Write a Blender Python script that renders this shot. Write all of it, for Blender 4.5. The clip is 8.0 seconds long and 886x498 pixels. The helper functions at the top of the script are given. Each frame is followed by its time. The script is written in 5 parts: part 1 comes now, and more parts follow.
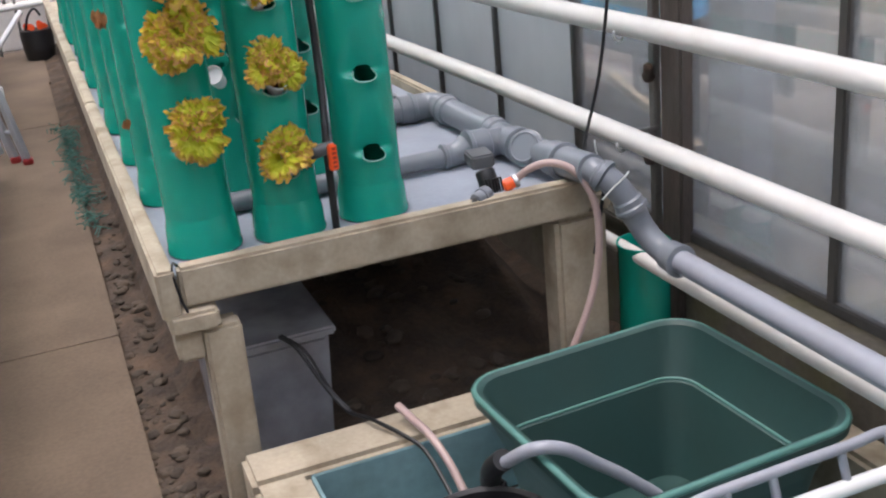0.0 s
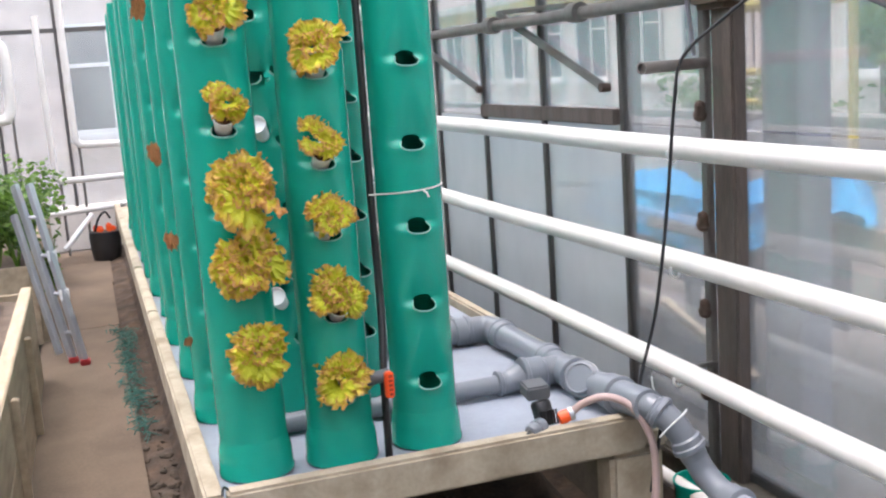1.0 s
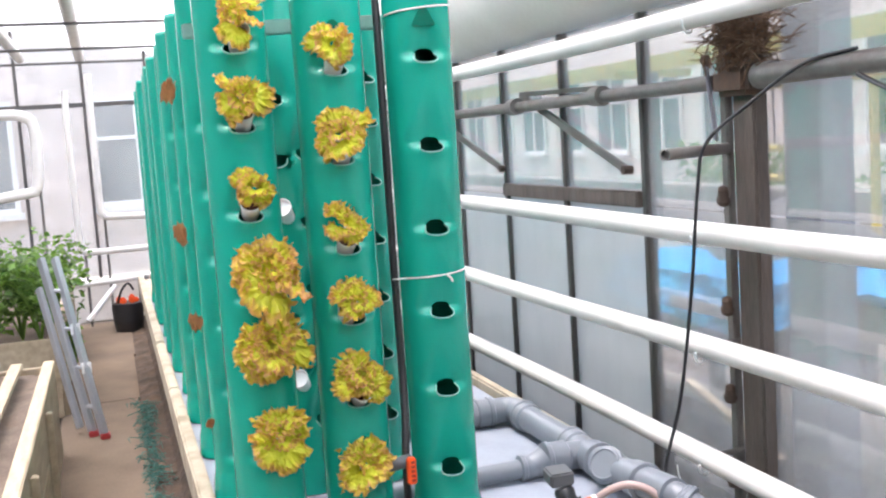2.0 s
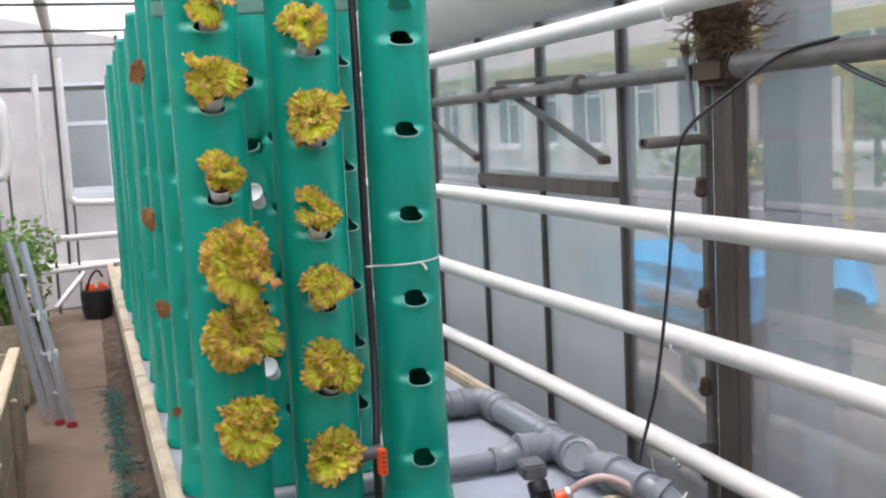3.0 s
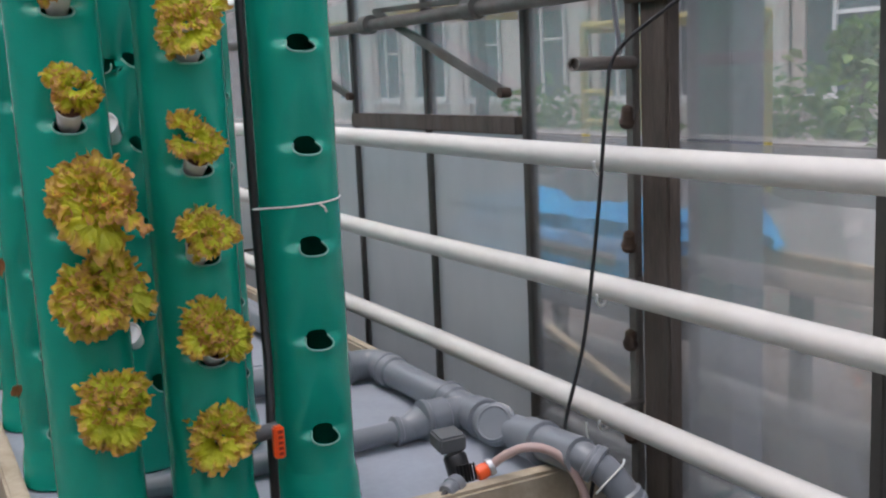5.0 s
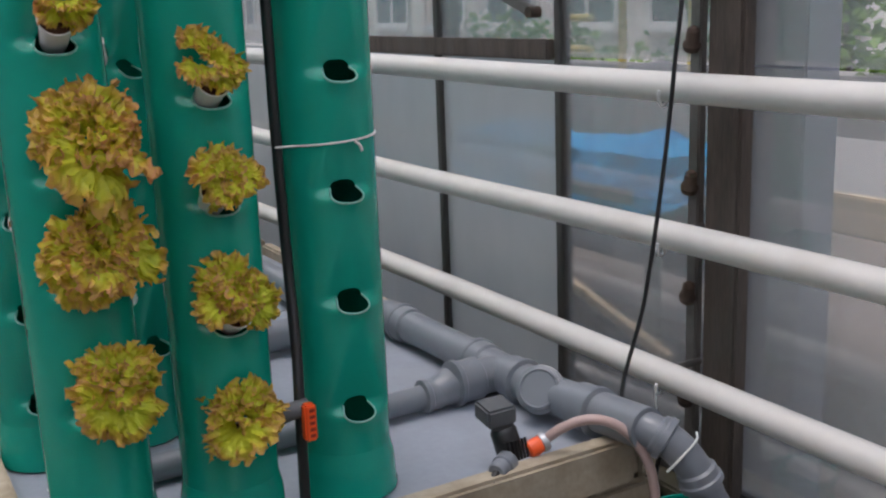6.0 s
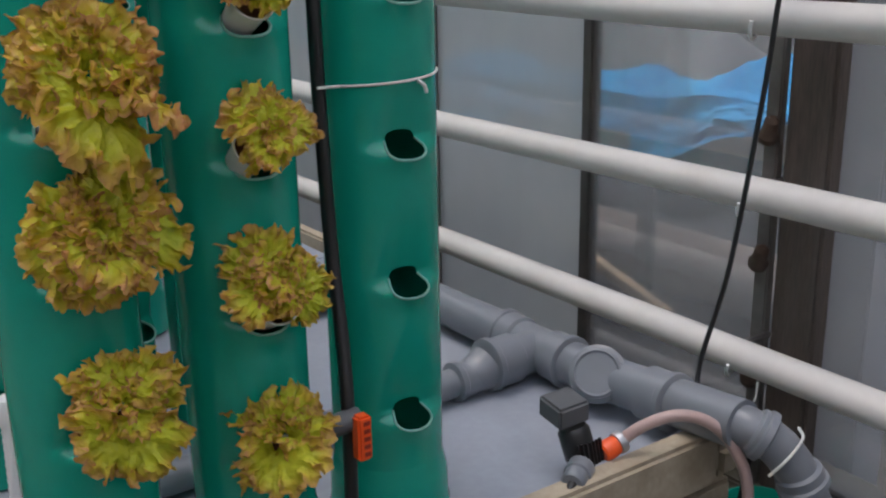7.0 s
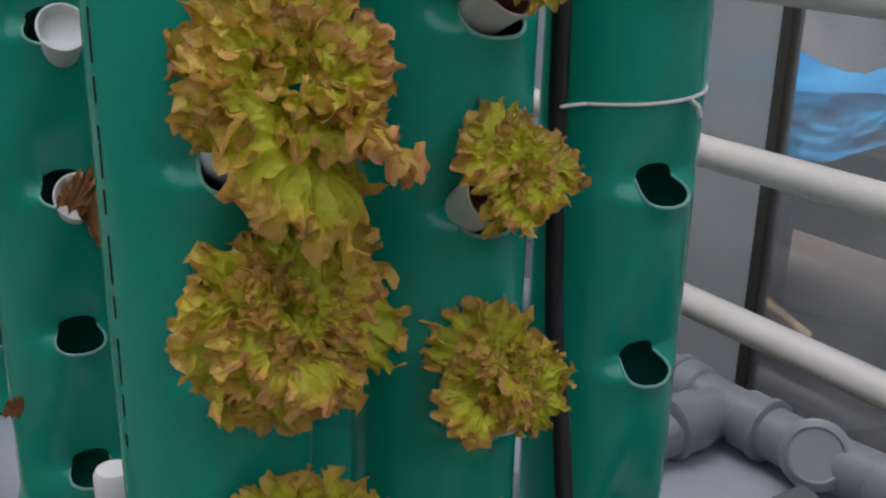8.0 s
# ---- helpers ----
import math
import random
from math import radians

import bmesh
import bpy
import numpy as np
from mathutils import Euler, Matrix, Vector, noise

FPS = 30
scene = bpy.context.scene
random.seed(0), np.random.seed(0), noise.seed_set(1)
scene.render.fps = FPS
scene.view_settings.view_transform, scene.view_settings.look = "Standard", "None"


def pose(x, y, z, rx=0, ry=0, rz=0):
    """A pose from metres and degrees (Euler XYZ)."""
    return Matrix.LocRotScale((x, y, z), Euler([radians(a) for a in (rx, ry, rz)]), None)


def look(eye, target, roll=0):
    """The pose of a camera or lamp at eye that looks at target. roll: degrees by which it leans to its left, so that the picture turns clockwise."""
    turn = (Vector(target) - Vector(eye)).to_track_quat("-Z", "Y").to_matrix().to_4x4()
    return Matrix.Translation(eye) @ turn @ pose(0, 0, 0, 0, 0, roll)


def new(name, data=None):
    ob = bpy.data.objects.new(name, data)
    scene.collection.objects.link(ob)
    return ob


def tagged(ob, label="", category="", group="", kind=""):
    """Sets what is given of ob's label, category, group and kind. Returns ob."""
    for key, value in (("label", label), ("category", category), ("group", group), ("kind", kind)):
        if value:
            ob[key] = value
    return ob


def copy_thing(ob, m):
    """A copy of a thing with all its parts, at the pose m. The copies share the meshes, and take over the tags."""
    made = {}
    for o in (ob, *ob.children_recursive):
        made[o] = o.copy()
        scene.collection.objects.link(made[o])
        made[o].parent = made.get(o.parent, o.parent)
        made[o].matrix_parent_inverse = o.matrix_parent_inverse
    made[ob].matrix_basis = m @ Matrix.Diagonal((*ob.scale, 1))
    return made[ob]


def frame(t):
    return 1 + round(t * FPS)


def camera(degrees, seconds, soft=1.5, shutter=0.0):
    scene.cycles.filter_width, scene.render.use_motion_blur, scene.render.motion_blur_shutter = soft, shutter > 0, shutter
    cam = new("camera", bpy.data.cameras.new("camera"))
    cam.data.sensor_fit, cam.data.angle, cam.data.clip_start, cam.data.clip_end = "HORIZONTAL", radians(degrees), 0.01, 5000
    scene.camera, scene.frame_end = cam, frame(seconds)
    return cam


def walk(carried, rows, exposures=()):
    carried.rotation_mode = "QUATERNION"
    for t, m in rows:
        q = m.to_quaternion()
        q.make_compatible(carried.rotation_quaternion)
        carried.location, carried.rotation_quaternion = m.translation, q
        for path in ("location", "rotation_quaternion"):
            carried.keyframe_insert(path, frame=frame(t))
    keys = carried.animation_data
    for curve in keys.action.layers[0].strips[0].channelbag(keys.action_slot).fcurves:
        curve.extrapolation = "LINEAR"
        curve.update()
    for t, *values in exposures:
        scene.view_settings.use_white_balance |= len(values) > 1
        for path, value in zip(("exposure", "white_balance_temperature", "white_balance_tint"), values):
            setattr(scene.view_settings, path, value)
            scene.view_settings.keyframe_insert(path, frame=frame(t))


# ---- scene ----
cam = camera(45.9, 8.0, soft=2.2)
ROWS = [  # time, eye, target, roll
    (0, (-0.165, -2.06, 1.39), (0.474, -0.309, 0.665), -5.6),
    (0.5, (-0.173, -2.059, 1.429), (0.457, -0.236, 0.9), -4.8),
    (1, (-0.177, -2.05, 1.45), (0.442, -0.18, 1.104), -4.0),
    (1.5, (-0.186, -2.049, 1.483), (0.418, -0.157, 1.254), -4.0),
    (2.8, (-0.174, -2.028, 1.479), (0.433, -0.133, 1.275), -3.2),
    (3, (-0.171, -2.007, 1.469), (0.472, -0.128, 1.239), -2.9),
    (3.5, (-0.128, -1.966, 1.433), (0.593, -0.122, 1.148), -2.6),
    (4, (-0.118, -1.897, 1.43), (0.696, -0.095, 1.132), -2.0),
    (5.5, (-0.193, -1.486, 1.386), (0.753, 0.239, 1.024), -2.8),
    (6, (-0.177, -1.313, 1.384), (0.799, 0.37, 0.924), -2.2),
    (6.5, (-0.198, -1.092, 1.372), (0.854, 0.518, 0.82), -1.8),
    (7, (-0.192, -0.909, 1.356), (0.916, 0.648, 0.768), -1.0),
    (7.5, (-0.164, -0.712, 1.347), (0.899, 0.879, 0.764), 0.0),
    (8, (-0.166, -0.518, 1.357), (0.874, 1.056, 0.694), 1.5),
]
walk(cam, [(t, look(eye, target, roll)) for t, eye, target, roll in ROWS],
     [(t, stops, 6550, 15) for t, stops in ((0.0, 1.50), (0.5, 1.74), (1.0, 1.98), (1.5, 2.22), (1.7, 2.26), (2.8, 1.82), (3.0, 1.66), (3.5, 1.40), (4.0, 1.26), (5.5, 0.94), (6.5, 0.78), (7.3, 0.67), (8.0, 0.57))])

# ---- world and light ----
world = bpy.data.worlds.new("overcast_sky")
scene.world = world
world.use_nodes = True
wn = world.node_tree
sky = wn.nodes.new("ShaderNodeTexSky")
sky.sky_type = "NISHITA"
sky.sun_disc = False
sky.sun_elevation, sky.sun_rotation = radians(79), radians(306)
sky.air_density, sky.dust_density = 1.6, 4.0
wn.links.new(sky.outputs[0], wn.nodes["Background"].inputs[0])
wn.nodes["Background"].inputs[1].default_value = 0.15
sun = new("sun", bpy.data.lights.new("sun", "SUN"))
sun.data.energy, sun.data.angle, sun.data.color = 2.0, radians(24), (1.0, 0.98, 0.95)
sun.matrix_world = look((-0.7, 0.5, 4.6), (0, 0, 0))

# ---- materials ----
def material(name, base, rough=0.6, metal=0.0, var=0.25, scale=6.0, fine=60.0, bump=0.15, depth=0.004, tint=None, spec=0.5,
             stain=0.0, stain_colour=(0.1, 0.07, 0.04), stain_scale=2.5, island=0.0, stretch=(1, 1, 1)):
    """A surface with a broad and a fine variation of colour, stains of its own and fine relief."""
    m = bpy.data.materials.new(name)
    m.use_nodes = True
    nt = m.node_tree
    p = nt.nodes["Principled BSDF"]
    p.inputs["Roughness"].default_value = rough
    p.inputs["Metallic"].default_value = metal
    p.inputs["Specular IOR Level"].default_value = spec
    geo = nt.nodes.new("ShaderNodeNewGeometry")
    mp = nt.nodes.new("ShaderNodeMapping")
    mp.inputs["Scale"].default_value = stretch
    nt.links.new(geo.outputs["Position"], mp.inputs[0])
    def noise_node(sc, det=4.0):
        n = nt.nodes.new("ShaderNodeTexNoise")
        n.inputs["Scale"].default_value, n.inputs["Detail"].default_value = sc, det
        nt.links.new(mp.outputs[0], n.inputs["Vector"])
        return n
    broad, small = noise_node(scale), noise_node(fine, 3.0)
    mix = nt.nodes.new("ShaderNodeMix")
    mix.data_type = "RGBA"
    other = tint or tuple(c * 0.55 for c in base)
    mix.inputs["A"].default_value, mix.inputs["B"].default_value = (*base, 1), (*other, 1)
    add = nt.nodes.new("ShaderNodeMath")
    add.operation = "MULTIPLY_ADD"
    nt.links.new(small.outputs[0], add.inputs[0])
    add.inputs[1].default_value = 0.5
    nt.links.new(broad.outputs[0], add.inputs[2])
    ramp = nt.nodes.new("ShaderNodeMapRange")
    ramp.inputs["From Min"].default_value, ramp.inputs["From Max"].default_value = 0.5, 1.0
    ramp.inputs["To Max"].default_value = min(1.0, var * 2)
    nt.links.new(add.outputs[0], ramp.inputs[0])
    nt.links.new(ramp.outputs[0], mix.inputs["Factor"])
    colour = mix.outputs["Result"]
    if stain:
        st = noise_node(stain_scale, 6.0)
        sr = nt.nodes.new("ShaderNodeMapRange")
        sr.inputs["From Min"].default_value, sr.inputs["From Max"].default_value = 0.5, 0.72
        sr.inputs["To Max"].default_value = stain
        nt.links.new(st.outputs[0], sr.inputs[0])
        m2 = nt.nodes.new("ShaderNodeMix")
        m2.data_type = "RGBA"
        nt.links.new(sr.outputs[0], m2.inputs["Factor"])
        nt.links.new(colour, m2.inputs["A"])
        m2.inputs["B"].default_value = (*stain_colour, 1)
        colour = m2.outputs["Result"]
    if island:
        oi = nt.nodes.new("ShaderNodeObjectInfo")
        hv = nt.nodes.new("ShaderNodeHueSaturation")
        ir = nt.nodes.new("ShaderNodeMapRange")
        ir.inputs["To Min"].default_value, ir.inputs["To Max"].default_value = 1 - island, 1 + island
        nt.links.new(oi.outputs["Random"], ir.inputs[0])
        nt.links.new(ir.outputs[0], hv.inputs["Value"])
        nt.links.new(colour, hv.inputs["Color"])
        colour = hv.outputs[0]
    nt.links.new(colour, p.inputs["Base Color"])
    if bump:
        b = nt.nodes.new("ShaderNodeBump")
        b.inputs["Strength"].default_value, b.inputs["Distance"].default_value = bump, depth
        nt.links.new(add.outputs[0], b.inputs["Height"])
        nt.links.new(b.outputs[0], p.inputs["Normal"])
    return m


def sheet_material(name, colour, clear, back, gloss=0.05, dirt=0.0, dirt_scale=3.0, stretch=(1, 1, 1)):
    """A thin pane or film: partly clear, partly scattering light through it, with a faint gloss and streaks of dirt."""
    m = bpy.data.materials.new(name)
    m.use_nodes = True
    nt = m.node_tree
    nt.nodes.remove(nt.nodes["Principled BSDF"])
    out = nt.nodes["Material Output"]
    tr, tl, df, gl = (nt.nodes.new(k) for k in ("ShaderNodeBsdfTransparent", "ShaderNodeBsdfTranslucent", "ShaderNodeBsdfDiffuse", "ShaderNodeBsdfGlossy"))
    tl.inputs[0].default_value = df.inputs[0].default_value = (*colour, 1)
    gl.inputs["Roughness"].default_value = 0.05
    s1, s2, s3 = (nt.nodes.new("ShaderNodeMixShader") for _ in range(3))
    s1.inputs[0].default_value = back
    nt.links.new(df.outputs[0], s1.inputs[1])
    nt.links.new(tl.outputs[0], s1.inputs[2])
    geo, mp, ns, mr = (nt.nodes.new(k) for k in ("ShaderNodeNewGeometry", "ShaderNodeMapping", "ShaderNodeTexNoise", "ShaderNodeMapRange"))
    mp.inputs["Scale"].default_value = stretch
    ns.inputs["Scale"].default_value, ns.inputs["Detail"].default_value = dirt_scale, 5.0
    nt.links.new(geo.outputs["Position"], mp.inputs[0])
    nt.links.new(mp.outputs[0], ns.inputs["Vector"])
    nt.links.new(ns.outputs[0], mr.inputs[0])
    mr.inputs["From Min"].default_value, mr.inputs["From Max"].default_value = 0.3, 0.7
    mr.inputs["To Min"].default_value, mr.inputs["To Max"].default_value = clear, max(0.0, clear - dirt)
    nt.links.new(mr.outputs[0], s2.inputs[0])
    nt.links.new(s1.outputs[0], s2.inputs[1])
    nt.links.new(tr.outputs[0], s2.inputs[2])
    fr = nt.nodes.new("ShaderNodeFresnel")
    mg = nt.nodes.new("ShaderNodeMath")
    mg.operation = "MULTIPLY"
    mg.inputs[1].default_value = gloss * 10
    nt.links.new(fr.outputs[0], mg.inputs[0])
    nt.links.new(mg.outputs[0], s3.inputs[0])
    nt.links.new(s2.outputs[0], s3.inputs[1])
    nt.links.new(gl.outputs[0], s3.inputs[2])
    nt.links.new(s3.outputs[0], out.inputs[0])
    return m


def leaf_material(name, inner, mid, edge):
    """A frilled leaf: pale green at the heart, bronze towards the margin, letting light through."""
    m = bpy.data.materials.new(name)
    m.use_nodes = True
    nt = m.node_tree
    p = nt.nodes["Principled BSDF"]
    uv = nt.nodes.new("ShaderNodeUVMap")
    sx = nt.nodes.new("ShaderNodeSeparateXYZ")
    nt.links.new(uv.outputs[0], sx.inputs[0])
    ns = nt.nodes.new("ShaderNodeTexNoise")
    ns.inputs["Scale"].default_value, ns.inputs["Detail"].default_value = 42.0, 3.0
    geo = nt.nodes.new("ShaderNodeNewGeometry")
    nt.links.new(geo.outputs["Position"], ns.inputs["Vector"])
    add = nt.nodes.new("ShaderNodeMath")
    add.operation = "MULTIPLY_ADD"
    nt.links.new(ns.outputs[0], add.inputs[0])
    add.inputs[1].default_value = 0.62
    nt.links.new(sx.outputs[0], add.inputs[2])
    oi = nt.nodes.new("ShaderNodeObjectInfo")
    a2 = nt.nodes.new("ShaderNodeMath")
    a2.operation = "MULTIPLY_ADD"
    nt.links.new(oi.outputs["Random"], a2.inputs[0])
    a2.inputs[1].default_value = 0.22
    nt.links.new(add.outputs[0], a2.inputs[2])
    cr = nt.nodes.new("ShaderNodeValToRGB")
    cr.color_ramp.elements[0].position, cr.color_ramp.elements[0].color = 0.5, (*inner, 1)
    cr.color_ramp.elements[1].position, cr.color_ramp.elements[1].color = 1.42, (*edge, 1)
    e = cr.color_ramp.elements.new(0.85)
    e.color = (*mid, 1)
    mr = nt.nodes.new("ShaderNodeMapRange")
    mr.inputs["From Max"].default_value = 1.6
    nt.links.new(a2.outputs[0], mr.inputs[0])
    nt.links.new(mr.outputs[0], cr.inputs[0])
    cr.color_ramp.elements[0].position, cr.color_ramp.elements[1].position, cr.color_ramp.elements[2].position = 0.40, 0.66, 0.96
    cr.color_ramp.elements[1].color, cr.color_ramp.elements[2].color = (*mid, 1), (*edge, 1)
    nt.links.new(cr.outputs[0], p.inputs["Base Color"])
    p.inputs["Roughness"].default_value = 0.22
    tl = nt.nodes.new("ShaderNodeBsdfTranslucent")
    nt.links.new(cr.outputs[0], tl.inputs[0])
    ms = nt.nodes.new("ShaderNodeMixShader")
    ms.inputs[0].default_value = 0.4
    nt.links.new(p.outputs[0], ms.inputs[1])
    nt.links.new(tl.outputs[0], ms.inputs[2])
    nt.links.new(ms.outputs[0], nt.nodes["Material Output"].inputs[0])
    b = nt.nodes.new("ShaderNodeBump")
    b.inputs["Strength"].default_value, b.inputs["Distance"].default_value = 1.0, 0.006
    veins = nt.nodes.new("ShaderNodeTexNoise")
    veins.inputs["Scale"].default_value, veins.inputs["Detail"].default_value = 120.0, 3.0
    nt.links.new(geo.outputs["Position"], veins.inputs["Vector"])
    nt.links.new(veins.outputs[0], b.inputs["Height"])
    nt.links.new(b.outputs[0], p.inputs["Normal"])
    return m


GREEN = material("green_plastic", (0.0, 0.305, 0.215), 0.22, spec=0.5, var=0.12, scale=4, fine=30, bump=0.05, tint=(0.0, 0.25, 0.17), stain=0.10, stain_colour=(0.02, 0.19, 0.13), stain_scale=5)
CUT = material("cut_plastic_edge", (0.20, 0.52, 0.42), 0.5, var=0.3, fine=200, bump=0.1)
BIN = material("dark_green_plastic", (0.026, 0.066, 0.060), 0.45, var=0.15, bump=0.06, stain=0.25, stain_colour=(0.05, 0.07, 0.06))
GREY = material("grey_pvc", (0.185, 0.20, 0.225), 0.34, var=0.12, fine=40, bump=0.04, stain=0.2, stain_colour=(0.14, 0.14, 0.14))
DRAIN = material("pale_grey_pvc", (0.30, 0.31, 0.35), 0.4, var=0.15, fine=40, bump=0.04, stain=0.25, stain_colour=(0.2, 0.19, 0.18))
WHITE_PAINT = material("white_pipe_paint", (0.66, 0.635, 0.60), 0.5, var=0.1, fine=50, bump=0.12, stain=0.3, stain_colour=(0.5, 0.46, 0.40), stain_scale=7)
WHITE_PLASTIC = material("white_cup_plastic", (0.78, 0.78, 0.77), 0.4, var=0.08, bump=0.02)
CONCRETE = material("worn_concrete", (0.44, 0.375, 0.28), 0.85, var=0.35, scale=7, fine=90, bump=0.45, depth=0.004, tint=(0.25, 0.205, 0.145), stain=0.8, stain_colour=(0.20, 0.155, 0.10), stain_scale=9, island=0.08)
DECK = material("fibre_cement_sheet", (0.29, 0.32, 0.375), 0.55, var=0.2, fine=70, bump=0.15, stain=0.4, stain_colour=(0.25, 0.26, 0.28), stain_scale=4)
PATH = material("path_concrete", (0.165, 0.118, 0.080), 0.9, var=0.45, scale=3, fine=80, bump=0.35, stain=0.5, stain_colour=(0.12, 0.084, 0.056), stain_scale=3.5, island=0.02)
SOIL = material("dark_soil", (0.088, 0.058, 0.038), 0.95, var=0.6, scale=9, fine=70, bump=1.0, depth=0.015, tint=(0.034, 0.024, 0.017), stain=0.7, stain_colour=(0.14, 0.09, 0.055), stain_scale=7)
BED_SOIL = material("bed_soil", (0.16, 0.118, 0.088), 0.95, var=0.5, scale=6, fine=60, bump=1.0, depth=0.015)
STONE = material("rubble_stone", (0.085, 0.062, 0.043), 0.9, var=0.4, scale=12, fine=90, bump=0.5, island=0.35)
YARD = material("yard_surface", (0.105, 0.085, 0.072), 0.92, var=0.35, scale=1.5, fine=40, bump=0.3, stain=0.4, stain_colour=(0.06, 0.05, 0.044), stain_scale=0.9)
ROAD = material("worn_asphalt", (0.24, 0.23, 0.22), 0.9, var=0.25, scale=1.0, fine=60, bump=0.2)
TIMBER = material("pale_timber", (0.44, 0.35, 0.24), 0.75, var=0.35, scale=5, fine=40, bump=0.3, stretch=(6, 1, 6), stain=0.4, stain_colour=(0.25, 0.18, 0.11), island=0.12)
OLD_TIMBER = material("weathered_timber", (0.13, 0.10, 0.082), 0.85, var=0.5, scale=5, fine=45, bump=0.6, stretch=(6, 6, 0.7), tint=(0.05, 0.04, 0.034), stain=0.4, stain_colour=(0.20, 0.175, 0.155))
STEEL = material("weathered_steel", (0.20, 0.185, 0.17), 0.55, metal=0.35, var=0.4, scale=10, fine=60, bump=0.2, stain=0.5, stain_colour=(0.12, 0.07, 0.045), stain_scale=9)
MULLION = material("dark_glazing_bar", (0.085, 0.08, 0.075), 0.6, metal=0.2, var=0.3, bump=0.15, stain=0.4, stain_colour=(0.16, 0.13, 0.10), stain_scale=6)
RUST = material("rusty_iron", (0.085, 0.055, 0.04), 0.8, var=0.5, scale=14, fine=80, bump=0.5, stain=0.6, stain_colour=(0.13, 0.065, 0.03), stain_scale=12)
ALU = material("dull_aluminium", (0.42, 0.43, 0.45), 0.4, metal=0.6, var=0.15, bump=0.05)
BLACK = material("black_rubber", (0.012, 0.012, 0.013), 0.45, var=0.2, bump=0.05)
GREYBOX = material("dark_grey_plastic", (0.09, 0.095, 0.10), 0.5, var=0.1, bump=0.05)
ORANGE = material("orange_plastic", (0.85, 0.10, 0.015), 0.4, var=0.1, bump=0.02)
PEN = material("dark_print", (0.25, 0.02, 0.01), 0.6, var=0.1, bump=0)
HOSE = material("braided_hose", (0.50, 0.36, 0.33), 0.3, var=0.25, fine=350, bump=0.15)
STRING = material("white_twine", (0.70, 0.72, 0.68), 0.8, var=0.2, fine=300, bump=0.2)
NET = material("green_netting", (0.05, 0.17, 0.14), 0.8, var=0.4, bump=0.2, island=0.2)
TARP = material("blue_tarpaulin", (0.0, 0.14, 0.36), 0.7, spec=0.15, var=0.5, scale=4, fine=14, bump=0.8, depth=0.03, tint=(0.02, 0.30, 0.58))
PALE = material("pale_sacking", (0.15, 0.145, 0.14), 0.7, var=0.2, bump=0.2)
BLUE_PAINT = material("blue_tank_paint", (0.20, 0.33, 0.35), 0.7, var=0.3, scale=6, fine=40, bump=0.2, stain=0.6, stain_colour=(0.10, 0.15, 0.15), stain_scale=5)
YELLOW = material("yellow_paint", (0.52, 0.41, 0.10), 0.5, var=0.15, bump=0.05)
WALL_CREAM = material("cream_render", (0.80, 0.75, 0.69), 0.85, var=0.2, scale=1.5, fine=30, bump=0.15, stain=0.3, stain_colour=(0.66, 0.56, 0.50), stain_scale=1.2)
BRICK_PINK = material("pale_brickwork", (0.76, 0.63, 0.56), 0.85, var=0.35, scale=3, fine=25, bump=0.2)
WINDOW_DARK = material("dark_window", (0.10, 0.13, 0.15), 0.12, var=0.3, scale=2, bump=0.0)
WINDOW_PAINT = material("white_window_frame", (0.78, 0.78, 0.76), 0.5, var=0.1, bump=0.05)
CURTAIN = material("grey_gutter_metal", (0.66, 0.63, 0.59), 0.6, var=0.15, scale=2, bump=0.08, stain=0.3, stain_colour=(0.50, 0.46, 0.42))
SILL = material("mossy_sill", (0.17, 0.145, 0.11), 0.9, var=0.5, scale=8, fine=60, bump=0.5, stain=0.5, stain_colour=(0.12, 0.12, 0.03), stain_scale=5)
DEAD = material("withered_leaf", (0.38, 0.15, 0.045), 0.7, var=0.4, scale=30, fine=120, bump=0.4)
STRAW = material("dry_straw", (0.17, 0.10, 0.06), 0.9, var=0.5, scale=30, fine=90, bump=0.3)
PLUG = material("coir_plug", (0.13, 0.05, 0.025), 0.95, var=0.5, scale=60, fine=200, bump=0.6)
LETTUCE = leaf_material("bronze_lettuce", (0.66, 0.68, 0.05), (0.72, 0.54, 0.07), (0.66, 0.33, 0.14))
FOLIAGE = leaf_material("green_foliage", (0.14, 0.25, 0.04), (0.09, 0.18, 0.03), (0.05, 0.10, 0.02))
FILM = sheet_material("white_roof_film", (0.95, 0.96, 0.97), 0.34, 0.80, 0.01, 0.12, 1.2)
GLASS = sheet_material("dirty_glass", (0.74, 0.73, 0.69), 0.86, 0.62, 0.06, 0.20, 2.2, (1, 1, 0.4))
FROSTED = sheet_material("whitewashed_glass", (0.64, 0.65, 0.62), 0.44, 0.52, 0.05, 0.32, 1.5, (1, 1, 0.6))
HAZY = sheet_material("hazy_glass", (0.7, 0.73, 0.71), 0.88, 0.6, 0.04, 0.2, 1.5)
# nearly opaque dark panes that keep light from entering on the west
BLIND = sheet_material("light_cutting_glass", (0.20, 0.21, 0.20), 0.05, 0.4, 0.04, 0.04, 1.5)
CLEAR_PLASTIC = sheet_material("cloudy_plastic", (0.72, 0.72, 0.76), 0.66, 0.45, 0.08, 0.25, 10)


